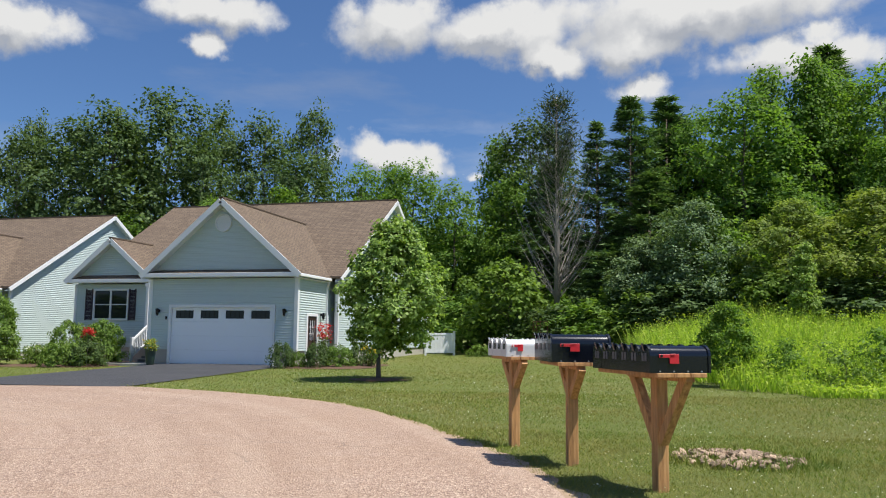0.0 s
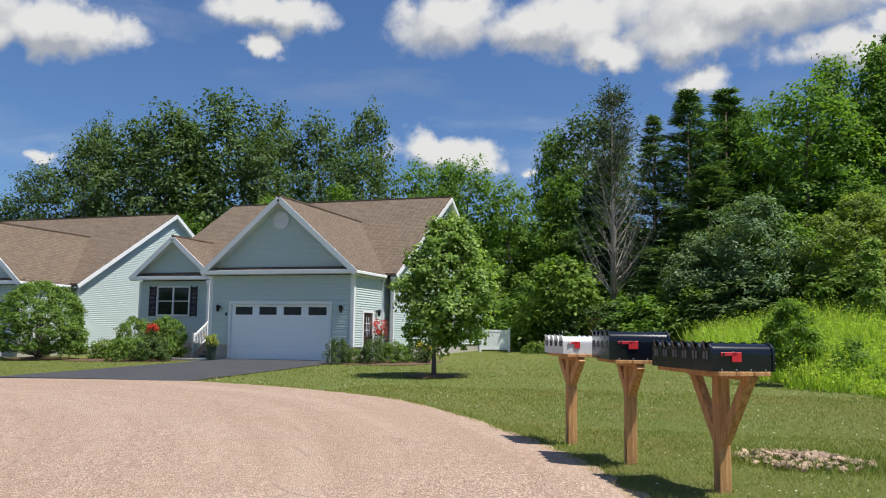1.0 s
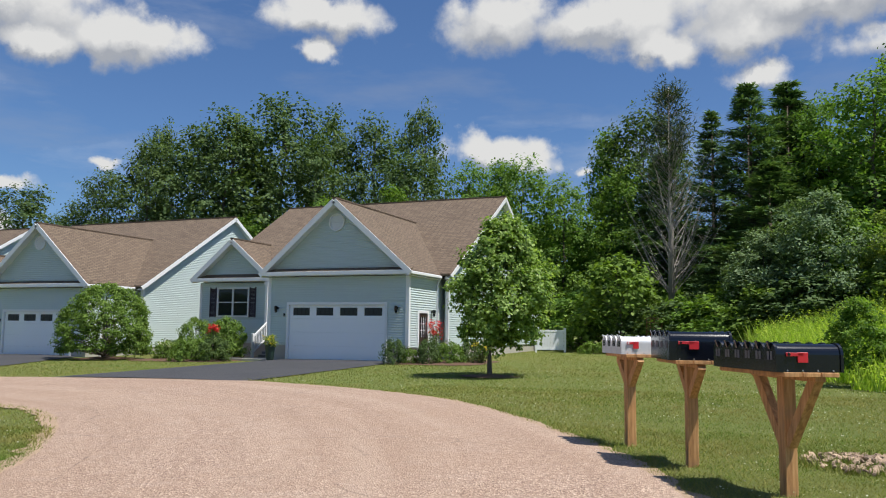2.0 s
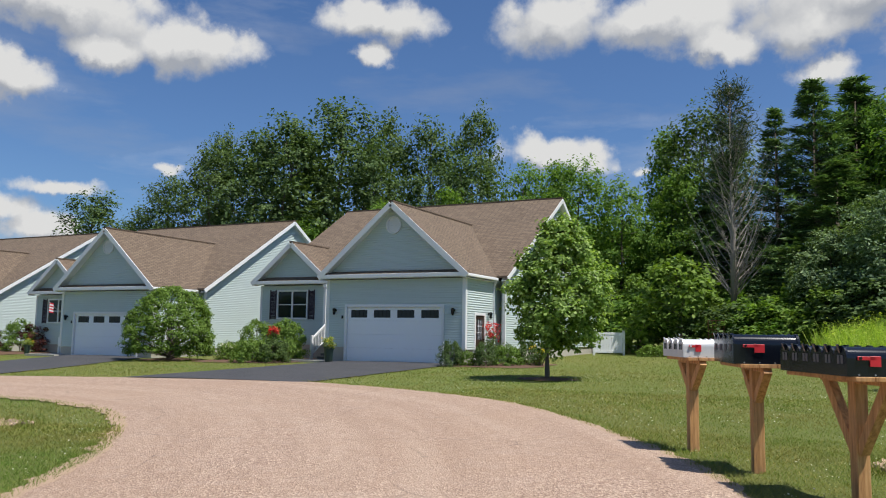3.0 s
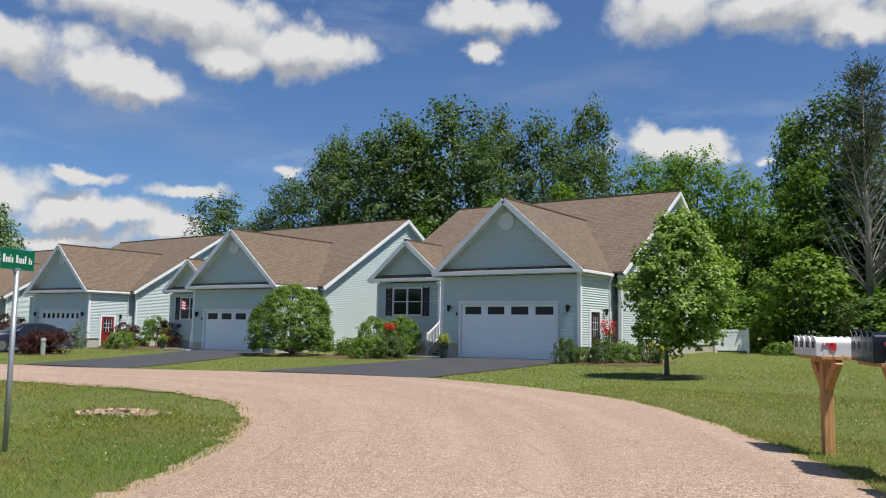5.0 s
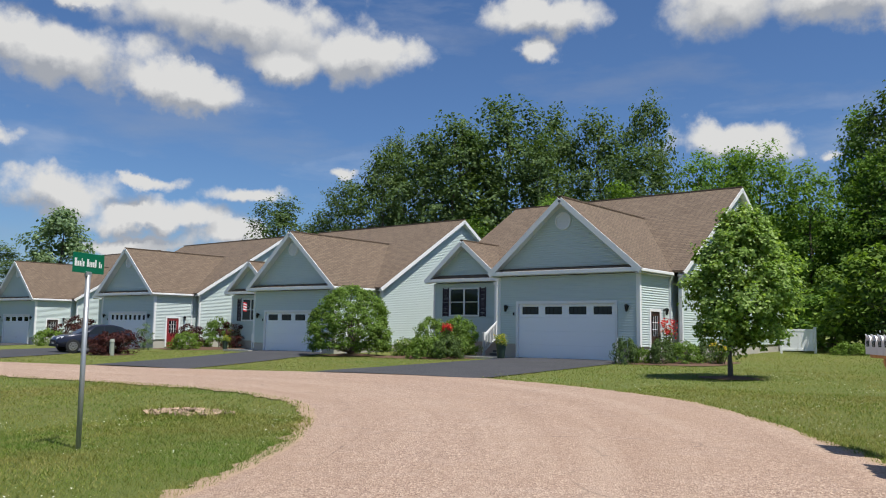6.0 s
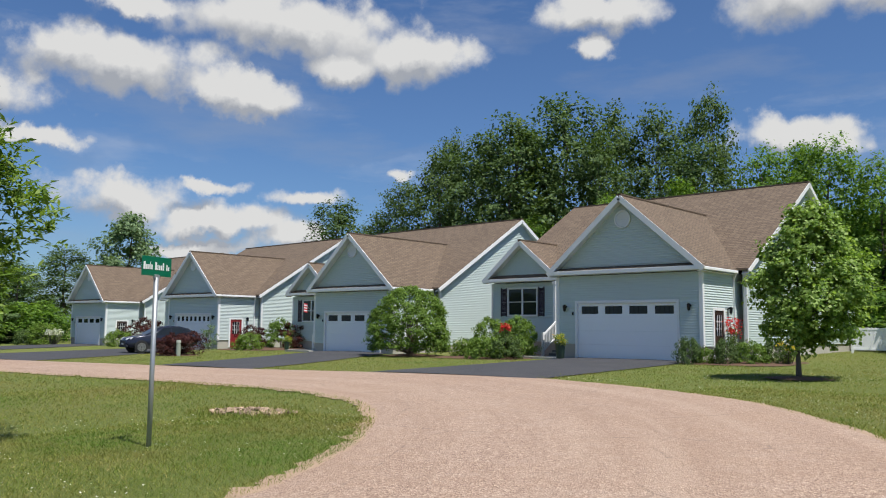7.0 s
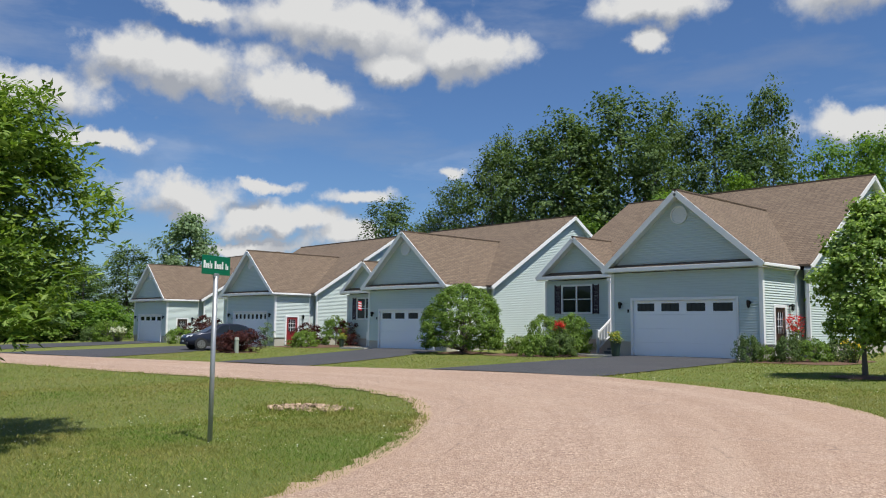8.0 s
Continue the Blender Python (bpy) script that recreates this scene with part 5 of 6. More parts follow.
def letter_box(w, h, length, paint, label, group, marks):
    t = thing("mailbox", (0, 0, 0), label, "mailbox", group)
    body = part("body", prism(arch(w, h, 16), -length / 2, length / 2), paint, t)
    rim = arch(w + 0.02, h + 0.012)
    part("back_rim", prism(rim, length / 2 - 0.015, length / 2 + 0.012), paint, body)
    door = part("door", prism(rim, -length / 2 - 0.022, -length / 2 - 0.002), paint, t)
    bm = bmesh.new()
    beam(bm, (-length / 2 - 0.045, 0, h + 0.02), (-length / 2 - 0.02, 0, h - 0.05), 0.03, 0.015)
    part("door_pull", bm, paint, door)
    for k in (-1, 1):
        part("number_bar", boxes((-length / 2 - 0.026, -length / 2 - 0.0225, k * 0.028 - 0.018, k * 0.028 + 0.018, h * 0.42, h * 0.42 + 0.075)), marks, door)
    # the flag lies along the side
    f = new("flag")
    f.parent = t
    z = h * 0.56
    part("flag_arm", boxes((-length * 0.38, -length * 0.12, -w / 2 - 0.014, -w / 2 - 0.004, z, z + 0.032), bevel=0.002), FLAGRED, f)
    part("flag_tip", boxes((-length * 0.20, -length * 0.04, -w / 2 - 0.014, -w / 2 - 0.003, z - 0.055, z + 0.035), bevel=0.002), FLAGRED, f)
    bm = bmesh.new()
    tube(bm, (-length * 0.34, -w / 2 - 0.02, z + 0.016), (-length * 0.34, -w / 2, z + 0.016), 0.014, n=8)
    part("pivot", bm, paint, f)
    for k in range(4):
        bm = bmesh.new()
        xx = -length * 0.36 + k * length * 0.24
        tube(bm, (xx, -w / 2 - 0.006, 0.014), (xx, -w / 2, 0.014), 0.008, n=6)
        part("screw", bm, STEEL, body)
    return t


def box_stand(x, y, rz, n, pitch, w, h, length, paint, name_label, box_label, group, marks, shelf_z=1.24, off=0.0, drop=0.40):
    s = thing("mailbox_stand", (x, y, base_z(x, y) - 0.02), name_label, "mailbox stand", "mailbox stands", rz=rz)
    part("post", boxes((-0.062, 0.062, -0.062, 0.062, -0.3, shelf_z - 0.045), bevel=0.006), WOOD, s)
    run = n * pitch / 2
    for sg in (-1, 1):
        bm = bmesh.new()
        beam(bm, (0, sg * 0.05, shelf_z - drop), (0, sg * min(run * 0.97, 0.52), shelf_z - 0.055), 0.10, 0.085, (1, 0, 0))
        part("brace", bm, WOOD, s)
    part("bearer", boxes((-0.05, 0.05, -run * 0.95, run * 0.95, shelf_z - 0.085, shelf_z - 0.043), bevel=0.004), WOOD, s)
    for k in (-1, 0, 1):
        part("shelf_board", boxes((off + k * length * 0.29 - length * 0.14, off + k * length * 0.29 + length * 0.14, -run - 0.02, run + 0.01, shelf_z - 0.04, shelf_z), bevel=0.004), WOOD, s)
    base = s.matrix_world.copy()
    first = letter_box(w, h, length, paint, box_label, group, marks)
    for k in range(n):
        m = base @ pose(off, -run + pitch * (k + 0.5), shelf_z + 0.002, 0, 0, 0)
        if k == 0:
            first.matrix_world = m
        else:
            copy_thing(first, m)


box_stand(-1.98, 11.28, 29, 4, 0.205, 0.175, 0.228, 0.46, BOXGREY, "weathered timber mailbox stand beside the lane", "grey steel mailbox with red flag on a timber stand", "grey mailboxes", BLACKM, 1.225)
box_stand(-1.06, 9.96, 20, 4, 0.235, 0.215, 0.315, 0.66, BOXBLACK, "timber mailbox stand with braced post", "black steel mailbox with red flag on a timber stand", "black mailboxes in the middle", DIM, 1.215)
box_stand(-0.06, 8.68, 29, 6, 0.205, 0.19, 0.25, 0.60, BOXBLACK, "new pine mailbox stand with wide braces", "glossy black mailbox with red flag on a pine stand", "black mailboxes at the near stand", DIM, 1.185, -0.11, 0.70)

# ---- street sign ----
sign = thing("street_sign", (-10.58, 5.54, base_z(-10.58, 5.54)), "green street sign with white lettering on a steel post", "street sign")
bm = bmesh.new()
tube(bm, (0, 0, -0.4), (0, 0, 2.27), 0.034, n=12)
part("post", bm, STEEL, sign, smooth=True)
plate = part("plate", boxes((-0.30, 0.30, -0.004, 0.004, 2.29, 2.555), bevel=0.003), SIGNGREEN, sign, "green reflective plate")
plate.matrix_local = pose(0, 0, 0, 0, 0, 113)
part("bracket", boxes((-0.05, 0.05, -0.02, 0.02, 2.25, 2.31), bevel=0.004), STEEL, sign).matrix_local = pose(0, 0, 0, 0, 0, 113)
pen = -0.27
for tall, wide in ((0.105, 0.038), (0.068, 0.026), (0.068, 0.026), (0.105, 0.010), (0.068, 0.026), (0, 0.026), (0.105, 0.034), (0.068, 0.018), (0.068, 0.026), (0.068, 0.026), (0.105, 0.024), (0, 0.026), (0.082, 0.022), (0.055, 0.022)):
    if tall:
        part("lettering_bar", boxes((pen, pen + wide, -0.008, -0.0045, 2.375, 2.375 + tall)), PALE, plate)
    pen += wide + 0.013

# ---- bushes and flowers round the houses ----
round_b = plant("round_bush", 101, 3.65, 2.25, 0.3, bush_crown, 520, 52, 0.25, (0.10, 0.075), LEAF_SHRUB, 0.10, limbs=30, inner=0.84, lump=0.22, label="large round clipped bush beside a garage", category="bush")
round_b.matrix_world = pose(-29.9, 29.5, base_z(-29.9, 29.5))
shrub = Grove([plant("shrub", s, 1.9, 1.05, 0.1, bush_crown, 110, 50, 0.2, (0.09, 0.06), LEAF_SHRUB, 0.03, limbs=14, inner=0.66, lump=0.6, label="leafy green shrub in a mulch bed", category="shrub", group="garden shrubs") for s in (111, 112)], 1.9, 1.05, 7)
low = Grove([plant("low_shrub", s, 0.95, 0.9, 0.05, bush_crown, 90, 40, 0.16, (0.08, 0.052), LEAF_SHRUB if s == 121 else LEAF_DARK, 0.02, limbs=12, inner=0.6, lump=0.5, label="low spreading green shrub beside a driveway", category="shrub", group="low shrubs") for s in (121, 122)], 0.95, 0.9, 8)
barb = Grove([plant("barberry", s, 1.7, 0.9, 0.05, bush_crown, 60, 50, 0.2, (0.09, 0.06), LEAF_RED, 0.02, limbs=14, inner=0.35, label="dark red barberry bush in a mulch bed", category="shrub", group="barberries") for s in (131,)], 1.7, 0.9, 9)
for x, y, h, r in ((-25.5, 30.7, 2.0, 0.8), (-23.9, 31.0, 1.95, 0.88), (-24.6, 31.8, 1.75, 0.9), (-46.6, 33.4, 1.9, 1.0), (-77.0, 28.9, 1.8, 1.4)):
    shrub(x, y, h, r)
for x, y, h, r in ((-24.45, 29.2, 1.15, 0.85), (-23.55, 29.5, 1.1, 0.75), (-26.7, 30.2, 0.75, 0.6), (-14.75, 30.0, 0.88, 0.5), (-14.15, 30.35, 0.55, 0.3), (-13.4, 30.5, 0.85, 0.5), (-12.65, 31.0, 0.75, 0.55), (-12.0, 31.8, 0.8, 0.55), (-46.3, 30.6, 0.95, 0.85), (-27.6, 31.5, 0.7, 0.6), (-63.6, 29.9, 1.1, 1.0), (-79.5, 28.5, 1.2, 1.2), (-9.6, 44.6, 0.55, 0.7)):
    low(x, y, h, r)
for x, y, h, r in ((-47.8, 31.9, 1.75, 0.9), (-45.9, 34.0, 1.7, 0.95), (-41.4, 22.6, 1.2, 0.75), (-42.3, 23.0, 1.1, 0.7), (-40.9, 23.3, 1.3, 0.7), (-59.2, 29.9, 2.2, 1.1)):
    barb(x, y, h, r)
wisp = plant("feathery_shrub", 141, 1.7, 0.6, 0.1, tall_crown, 40, 40, 0.2, (0.11, 0.03), LEAF_GREY, 0.02, limbs=20, inner=0.2, label="wispy grey-green shrub by a garage corner", category="shrub")
wisp.matrix_world = pose(-48.4, 28.9, base_z(-48.4, 28.9))


def flowers(name, seed, x, y, z, h, r, n, petal, label, stem_leaf=LEAF_SHRUB):
    g = np.random.default_rng(seed)
    t = thing(name, (x, y, z), label, "flowers")
    bm = bmesh.new()
    tops = []
    for k in range(n):
        a, q = g.uniform(0, math.tau), r * math.sqrt(g.uniform(0, 1))
        e = Vector((q * math.cos(a), q * math.sin(a), h * g.uniform(0.65, 1.0)))
        tube(bm, (e.x * 0.4, e.y * 0.4, 0), e, 0.008, 0.005, 4, False)
        tops.append(e)
    part("stems", bm, BARK, t)
    tp = np.array(tops)
    at_ = np.repeat(tp, 9, 0) + g.normal(size=(9 * n, 3)) * 0.05
    put("blossom", quads_mesh("blossom", leaves(g, at_, g.normal(size=at_.shape) + np.array([0, -0.5, 0.8]), 0.085, 0.07), petal), t)
    lf = np.repeat(tp, 14, 0) * np.array([0.8, 0.8, 1]) * np.tile(g.uniform(0.1, 0.85, (14 * n, 1)), 3) + g.normal(size=(14 * n, 3)) * 0.06
    put("leaf_mass", quads_mesh("leaf_mass", leaves(g, lf, g.normal(size=lf.shape) + np.array([0, 0, 0.8]), 0.12, 0.05), stem_leaf), t)
    return t


flowers("red_lilies", 151, -23.75, 29.75, base_z(-23.4, 29.7) + 0.75, 0.80, 0.26, 24, PETAL, "bright red flowers among green shrubs")
flowers("red_hollyhock", 152, -14.1, 32.75, base_z(-14, 33), 1.75, 0.30, 30, PETAL, "tall pinkish red flowers by the side door")
PETALY = leaf_mat("yellow_petals", (0.6, 0.42, 0.02), (0.7, 0.5, 0.04), (0.75, 0.6, 0.08), 0.3)
flowers("yellow_lilies", 153, -11.5, 31.6, base_z(-11.5, 31.6), 0.85, 0.4, 16, PETALY, "yellow lilies in the bed along the house")
flowers("white_hydrangea", 154, -74.7, 29.0, base_z(-74.7, 29.0), 1.4, 0.8, 70, PETALW, "white hydrangea in bloom before the far house")
flowers("white_daisies", 155, -26.6, 29.9, base_z(-26.6, 29.9), 0.8, 0.3, 8, PETALW, "small white flowers beside low shrubs")


def planter(x, y, label, k=1.0):
    t = thing("flower_pot", (x, y, base_z(x, y) + 0.05), label, "flower pot", "flower pots")
    bm = bmesh.new()
    prof = [(0.15, 0), (0.17, 0.03), (0.20, 0.35), (0.235, 0.62), (0.25, 0.64), (0.25, 0.68), (0.22, 0.68), (0.21, 0.60), (0.0, 0.60)]
    n = 20
    rows_ = [[bm.verts.new((r * k * math.cos(a * math.tau / n), r * k * math.sin(a * math.tau / n), z * k)) for a in range(n)] for r, z in prof[:-1]]
    for i in range(len(rows_) - 1):
        for a in range(n):
            bm.faces.new((rows_[i][a], rows_[i][(a + 1) % n], rows_[i + 1][(a + 1) % n], rows_[i + 1][a]))
    bm.faces.new(rows_[-1])
    part("pot", bm, TERRA, t, smooth=True)
    g = np.random.default_rng(int(abs(x) * 10))
    c, p, nrm = crown_places(g, 26, 26, 0.32 * k, 0.6 * k, 1.05 * k, round_crown, 0.11 * k, 0.2)
    put("leaf_mass", quads_mesh("leaf_mass", leaves(g, p, nrm, 0.10, 0.05), LEAF_YELLOW), t)
    q = p[g.permutation(len(p))[:90]] * np.array([1.12, 1.12, 1.06])
    put("blossom", quads_mesh("blossom", leaves(g, q, g.normal(size=q.shape) + np.array([0, -0.6, 0.6]), 0.06, 0.055), PETALY), t)
    return t


planter(-20.98, 30.25, "tall green glazed pot with yellow flowers by the garage")
planter(-42.3, 30.8, "small pot with flowers on the walk", 0.8)

# paving stones that lead from the drives to the steps
for hx in (-18.13, -36.28, -54.41):
    part("walk_slab", boxes((hx - 5.7, hx - 3.2, Y0 - 0.6, Y0 + 1.1, -0.5, 0.0)), CONCRETE).matrix_world = pose(0, 0, base_z(hx - 4, Y0) + 0.075)
for ob in [o for o in scene.objects if o.name.startswith("walk_slab")]:
    tagged(ob, "pale concrete slab before the entry steps", "paving", "walk slabs", "structure")


# mulch beds
def bed(x0, x1, y0, y1, seed):
    rnd = random.Random(seed)
    bm = bmesh.new()
    n = 36
    cx, cy = (x0 + x1) / 2, (y0 + y1) / 2
    ring = []
    for k in range(n):
        a = k * math.tau / n
        e = (abs(math.cos(a)) ** 4 + abs(math.sin(a)) ** 4) ** -0.25
        x = cx + (x1 - x0) / 2 * e * math.cos(a) + rnd.uniform(-0.08, 0.08)
        y = cy + (y1 - y0) / 2 * e * math.sin(a) + rnd.uniform(-0.08, 0.08)
        ring.append(bm.verts.new((x, y, base_z(x, y) + 0.0)))
    c = bm.verts.new((cx, cy, base_z(cx, cy) + 0.13))
    for k in range(n):
        bm.faces.new((c, ring[k], ring[(k + 1) % n]))
    tagged(part("mulch_bed", bm, MULCH, None, smooth=True), "reddish brown mulch bed along a house", "mulch", "mulch beds", "structure")


bed(-28.4, -22.6, 28.4, 34.2, 1)
bed(-15.4, -11.2, 29.6, 34.2, 2)
bed(-50.2, -44.2, 29.8, 35.2, 3)
bed(-43.0, -40.2, 21.9, 23.9, 4)
bed(-31.6, -28.6, 28.6, 31.0, 5)


# ---- stones round the culverts ----
def stone_patch(x, y, rx, ry, n, seed, rz, label):
    rnd = random.Random(seed)
    kinds = []
    for k in range(6):
        bm = bmesh.new()
        bmesh.ops.create_icosphere(bm, subdivisions=1, radius=1)
        off = Vector((k * 7.1, seed, 0))
        for v in bm.verts:
            v.co *= 1 + 0.75 * noise.noise(v.co * 1.1 + off)
            v.co.z = max(v.co.z * 0.75, -0.45)
        me = bpy.data.meshes.new("stone")
        bm.to_mesh(me)
        bm.free()
        me.materials.append(STONE)
        kinds.append(me)
    t = thing("stone_pile", (x, y, base_z(x, y)), label, "stones", "stone piles", rz=rz)
    for k in range(n):
        a, q = rnd.uniform(0, math.tau), rnd.uniform(0.02, 1) ** 0.62
        s = rnd.uniform(0.02, 0.06)
        put("stone", kinds[k % 6], t, "", pose(rx * q * math.cos(a), ry * q * math.sin(a), 0.01 + 0.05 * (1 - q) + s * 0.1, rnd.uniform(-35, 35), rnd.uniform(-35, 35), rnd.uniform(0, 360)) @ Matrix.Diagonal((s * rnd.uniform(0.8, 1.5), s, s * rnd.uniform(0.6, 1.0), 1)))


stone_patch(-13.0, 8.8, 0.85, 0.5, 230, 3, 30, "loose heap of tan field stones in the grass")
stone_patch(0.85, 10.75, 0.75, 0.8, 210, 5, 15, "loose tan field stones half sunk in lawn")

# ---- utility pedestal, fence, trellis ----
ped = thing("utility_pedestal", (-40.4, 22.3, base_z(-40.4, 22.3)), "grey-green utility pedestal beside red bushes", "utility pedestal")
bm = bmesh.new()
tube(bm, (0, 0, -0.1), (0, 0, 0.72), 0.13, 0.12, 12)
part("body", bm, painted("pedestal_plastic", (0.30, 0.33, 0.28), 0.6), ped)
bm = bmesh.new()
tube(bm, (0, 0, 0.72), (0, 0, 0.86), 0.14, 0.11, 12)
part("cap", bm, painted("pedestal_cap", (0.36, 0.38, 0.33), 0.6), ped)

fence = thing("vinyl_fence", (-13.4, 45.2, base_z(-11.75, 45.8)), "short white vinyl fence panel behind the house", "fence", rz=24)
for px_ in (0.3, 2.0):
    p_ = part("post", boxes((px_ - 0.06, px_ + 0.06, -0.06, 0.06, -0.3, 1.35), bevel=0.008), WHITE, fence)
    part("post_cap", boxes((px_ - 0.075, px_ + 0.075, -0.075, 0.075, 1.35, 1.39), bevel=0.015), WHITE, p_)
for zz in (0.12, 1.16):
    part("rail", boxes((0.36, 1.94, -0.03, 0.03, zz, zz + 0.12), bevel=0.006), WHITE, fence)
for k in range(10):
    xx = 0.37 + k * 0.156
    part("slat", boxes((xx, xx + 0.15, -0.015, 0.015, 0.24, 1.16)), WHITE, fence)

RUST = painted("rusty_iron", (0.16, 0.07, 0.035), 0.8, 0.3, 6)
tr = thing("garden_trellis", (-6.3, 44.6, base_z(-6.3, 44.6)), "small rusty brown garden trellis on the lawn", "trellis")
for k in range(5):
    xx = -0.4 + 0.2 * k
    part("upright", boxes((xx - 0.015, xx + 0.015, -0.015, 0.015, -0.1, 1.95)), RUST, tr)
for k in range(7):
    zz = 0.5 + 0.24 * k
    part("crossbar", boxes((-0.42, 0.42, -0.03, -0.016, zz - 0.015, zz + 0.015)), RUST, tr)

# ---- flag by the second garage ----
fl = thing("wall_flag", (-40.0, 30.9, 2.55), "small striped flag hanging beside a garage", "flag")
bm = bmesh.new()
tube(bm, (0, 0, 0), (-0.25, -0.75, 0.75), 0.014, n=6)
part("pole", bm, WHITE, fl)
for k in range(7):
    zc = 0.62 - 0.12 * k
    part("stripe", slab([(-0.22, -0.72, zc + 0.06), (-0.02 + 0.02 * math.sin(k), -0.45, zc - 0.02), (-0.02, -0.45, zc - 0.14), (-0.22, -0.72, zc - 0.06)], (0.006, 0.0, 0)), FLAGRED if k % 2 == 0 else WHITE, fl)
part("canton", slab([(-0.226, -0.724, 0.68), (-0.13, -0.594, 0.64), (-0.13, -0.594, 0.30), (-0.226, -0.724, 0.34)], (-0.004, 0, 0)), painted("flag_blue", (0.02, 0.03, 0.12), 0.7), fl)
fl.scale = (0.65, 0.65, 0.65)

# ---- parked car ----
CARP = painted("metallic_grey_paint", (0.026, 0.030, 0.048), 0.16, 0.05, 2, 0.3, bumpy=0.0)
CARB = painted("black_plastic", (0.02, 0.02, 0.022), 0.6)
CARW = painted("alloy_wheel", (0.55, 0.56, 0.58), 0.3, 0.05, 4, 0.8)
LAMP = glass_mat("lamp_glass", (0.6, 0.62, 0.65))


def car(x, y, rz):
    """A compact crossover; its nose points along local -y."""
    t = thing("parked_car", (x, y, base_z(x, y) + 0.05), "dark grey crossover car parked on a driveway", "car", rz=rz)
    # stations along the length: y, half width, sill, belt height, roof half width, roof height
    st = [(-2.12, 0.62, 0.42, 0.66, 0.50, 0.70), (-2.0, 0.78, 0.32, 0.80, 0.62, 0.86), (-1.5, 0.87, 0.27, 0.93, 0.70, 0.99), (-0.95, 0.89, 0.25, 0.98, 0.72, 1.08), (-0.55, 0.89, 0.25, 0.99, 0.66, 1.30),
          (-0.1, 0.89, 0.25, 1.00, 0.60, 1.53), (0.5, 0.89, 0.25, 1.02, 0.60, 1.60), (1.1, 0.89, 0.26, 1.05, 0.58, 1.57), (1.6, 0.88, 0.28, 1.08, 0.56, 1.46), (1.95, 0.84, 0.36, 1.06, 0.56, 1.22), (2.12, 0.74, 0.45, 0.92, 0.52, 0.98)]
    bm = bmesh.new()
    rings = []
    for yy, w, z0, zb, wr, zr in st:
        half = [(w * 0.9, z0), (w, z0 + 0.15), (w * 1.0, (z0 + zb) / 2), (w * 0.97, zb), ((w * 0.97 + wr) / 2 + 0.02, (zb + zr) / 2), (wr, zr - 0.03), (wr * 0.6, zr)]
        rings.append([bm.verts.new((sx, yy, sz)) for sx, sz in half] + [bm.verts.new((-sx, yy, sz)) for sx, sz in half[::-1]])
    m = len(rings[0])
    for a, b in zip(rings, rings[1:]):
        for i in range(m):
            bm.faces.new((a[i], a[(i + 1) % m], b[(i + 1) % m], b[i]))
    bm.faces.new(rings[0][::-1])
    bm.faces.new(rings[-1])
    bmesh.ops.recalc_face_normals(bm, faces=list(bm.faces))
    part("body", bm, CARP, t, smooth=True)
    for s in (-1, 1):
        for seg in (((-0.62, 0.84), (0.02, 0.68), (0.44, 0.67), (0.44, 0.86)), ((0.50, 0.86), (0.50, 0.67), (1.12, 0.66), (1.22, 0.86)), ((1.28, 0.87), (1.18, 0.67), (1.50, 0.68), (1.72, 0.84))):
            zs = (1.02, 1.47, 1.50, 1.04) if seg[0][0] < 0 else (1.05, 1.52, 1.50, 1.07) if seg[0][0] < 1 else (1.09, 1.46, 1.40, 1.14)
            part("side_window", slab([(s * (wx + 0.014), yy, zz) for (yy, wx), zz in zip(seg, zs)], (-s * 0.02, 0, 0)), GLASS, t)
        part("mirror", boxes((s * 0.90 - 0.08, s * 0.90 + 0.10, -0.62, -0.46, 1.0, 1.14), bevel=0.03), CARP, t)
        part("headlight", slab([(s * 0.40, -2.10, 0.74), (s * 0.80, -1.93, 0.78), (s * 0.82, -1.80, 0.90), (s * 0.46, -2.04, 0.84)], (0, -0.02, 0.01)), LAMP, t)
        part("tail_light", boxes((s * 0.62 - 0.14, s * 0.62 + 0.14, 2.03, 2.10, 0.92, 1.06), bevel=0.02), FLAGRED, t)
        part("sill", boxes((s * 0.89 - 0.03, s * 0.89 + 0.02, -0.95, 0.95, 0.22, 0.40), bevel=0.01), CARB, t)
        for yy in (-1.32, 1.30):
            w = new("wheel")
            w.parent = t
            w.matrix_local = pose(s * 0.815, yy, 0.33)
            bm = bmesh.new()
            tube(bm, (-0.10, 0, 0), (0.10, 0, 0), 0.335, n=24)
            part("tyre", bm, CARB, w)
            bm = bmesh.new()
            for k in range(10):
                a = k * math.tau / 10
                beam(bm, (s * 0.11, 0.05 * math.cos(a), 0.05 * math.sin(a)), (s * 0.112, 0.22 * math.cos(a), 0.22 * math.sin(a)), 0.02, 0.055)
            for k in range(24):
                a, e = k * math.tau / 24, (k + 1) * math.tau / 24
                beam(bm, (s * 0.108, 0.225 * math.cos(a), 0.225 * math.sin(a)), (s * 0.108, 0.225 * math.cos(e), 0.225 * math.sin(e)), 0.02, 0.035)
            part("rim", bm, CARW, w)
            bm = bmesh.new()
            tube(bm, (s * 0.04, 0, 0.0), (s * 0.096, 0, 0.0), 0.385, n=24)
            part("wheel_arch", bm, CARB, t).matrix_local = pose(s * 0.80 - s * 0.005, yy, 0.35)
    part("windscreen", slab([(-0.62, -0.94, 1.05), (0.62, -0.94, 1.05), (0.55, -0.12, 1.50), (-0.55, -0.12, 1.50)], (0, -0.02, 0.03)), GLASS, t)
    part("grille", boxes((-0.42, 0.42, -2.15, -2.10, 0.50, 0.68), bevel=0.01), CARB, t)
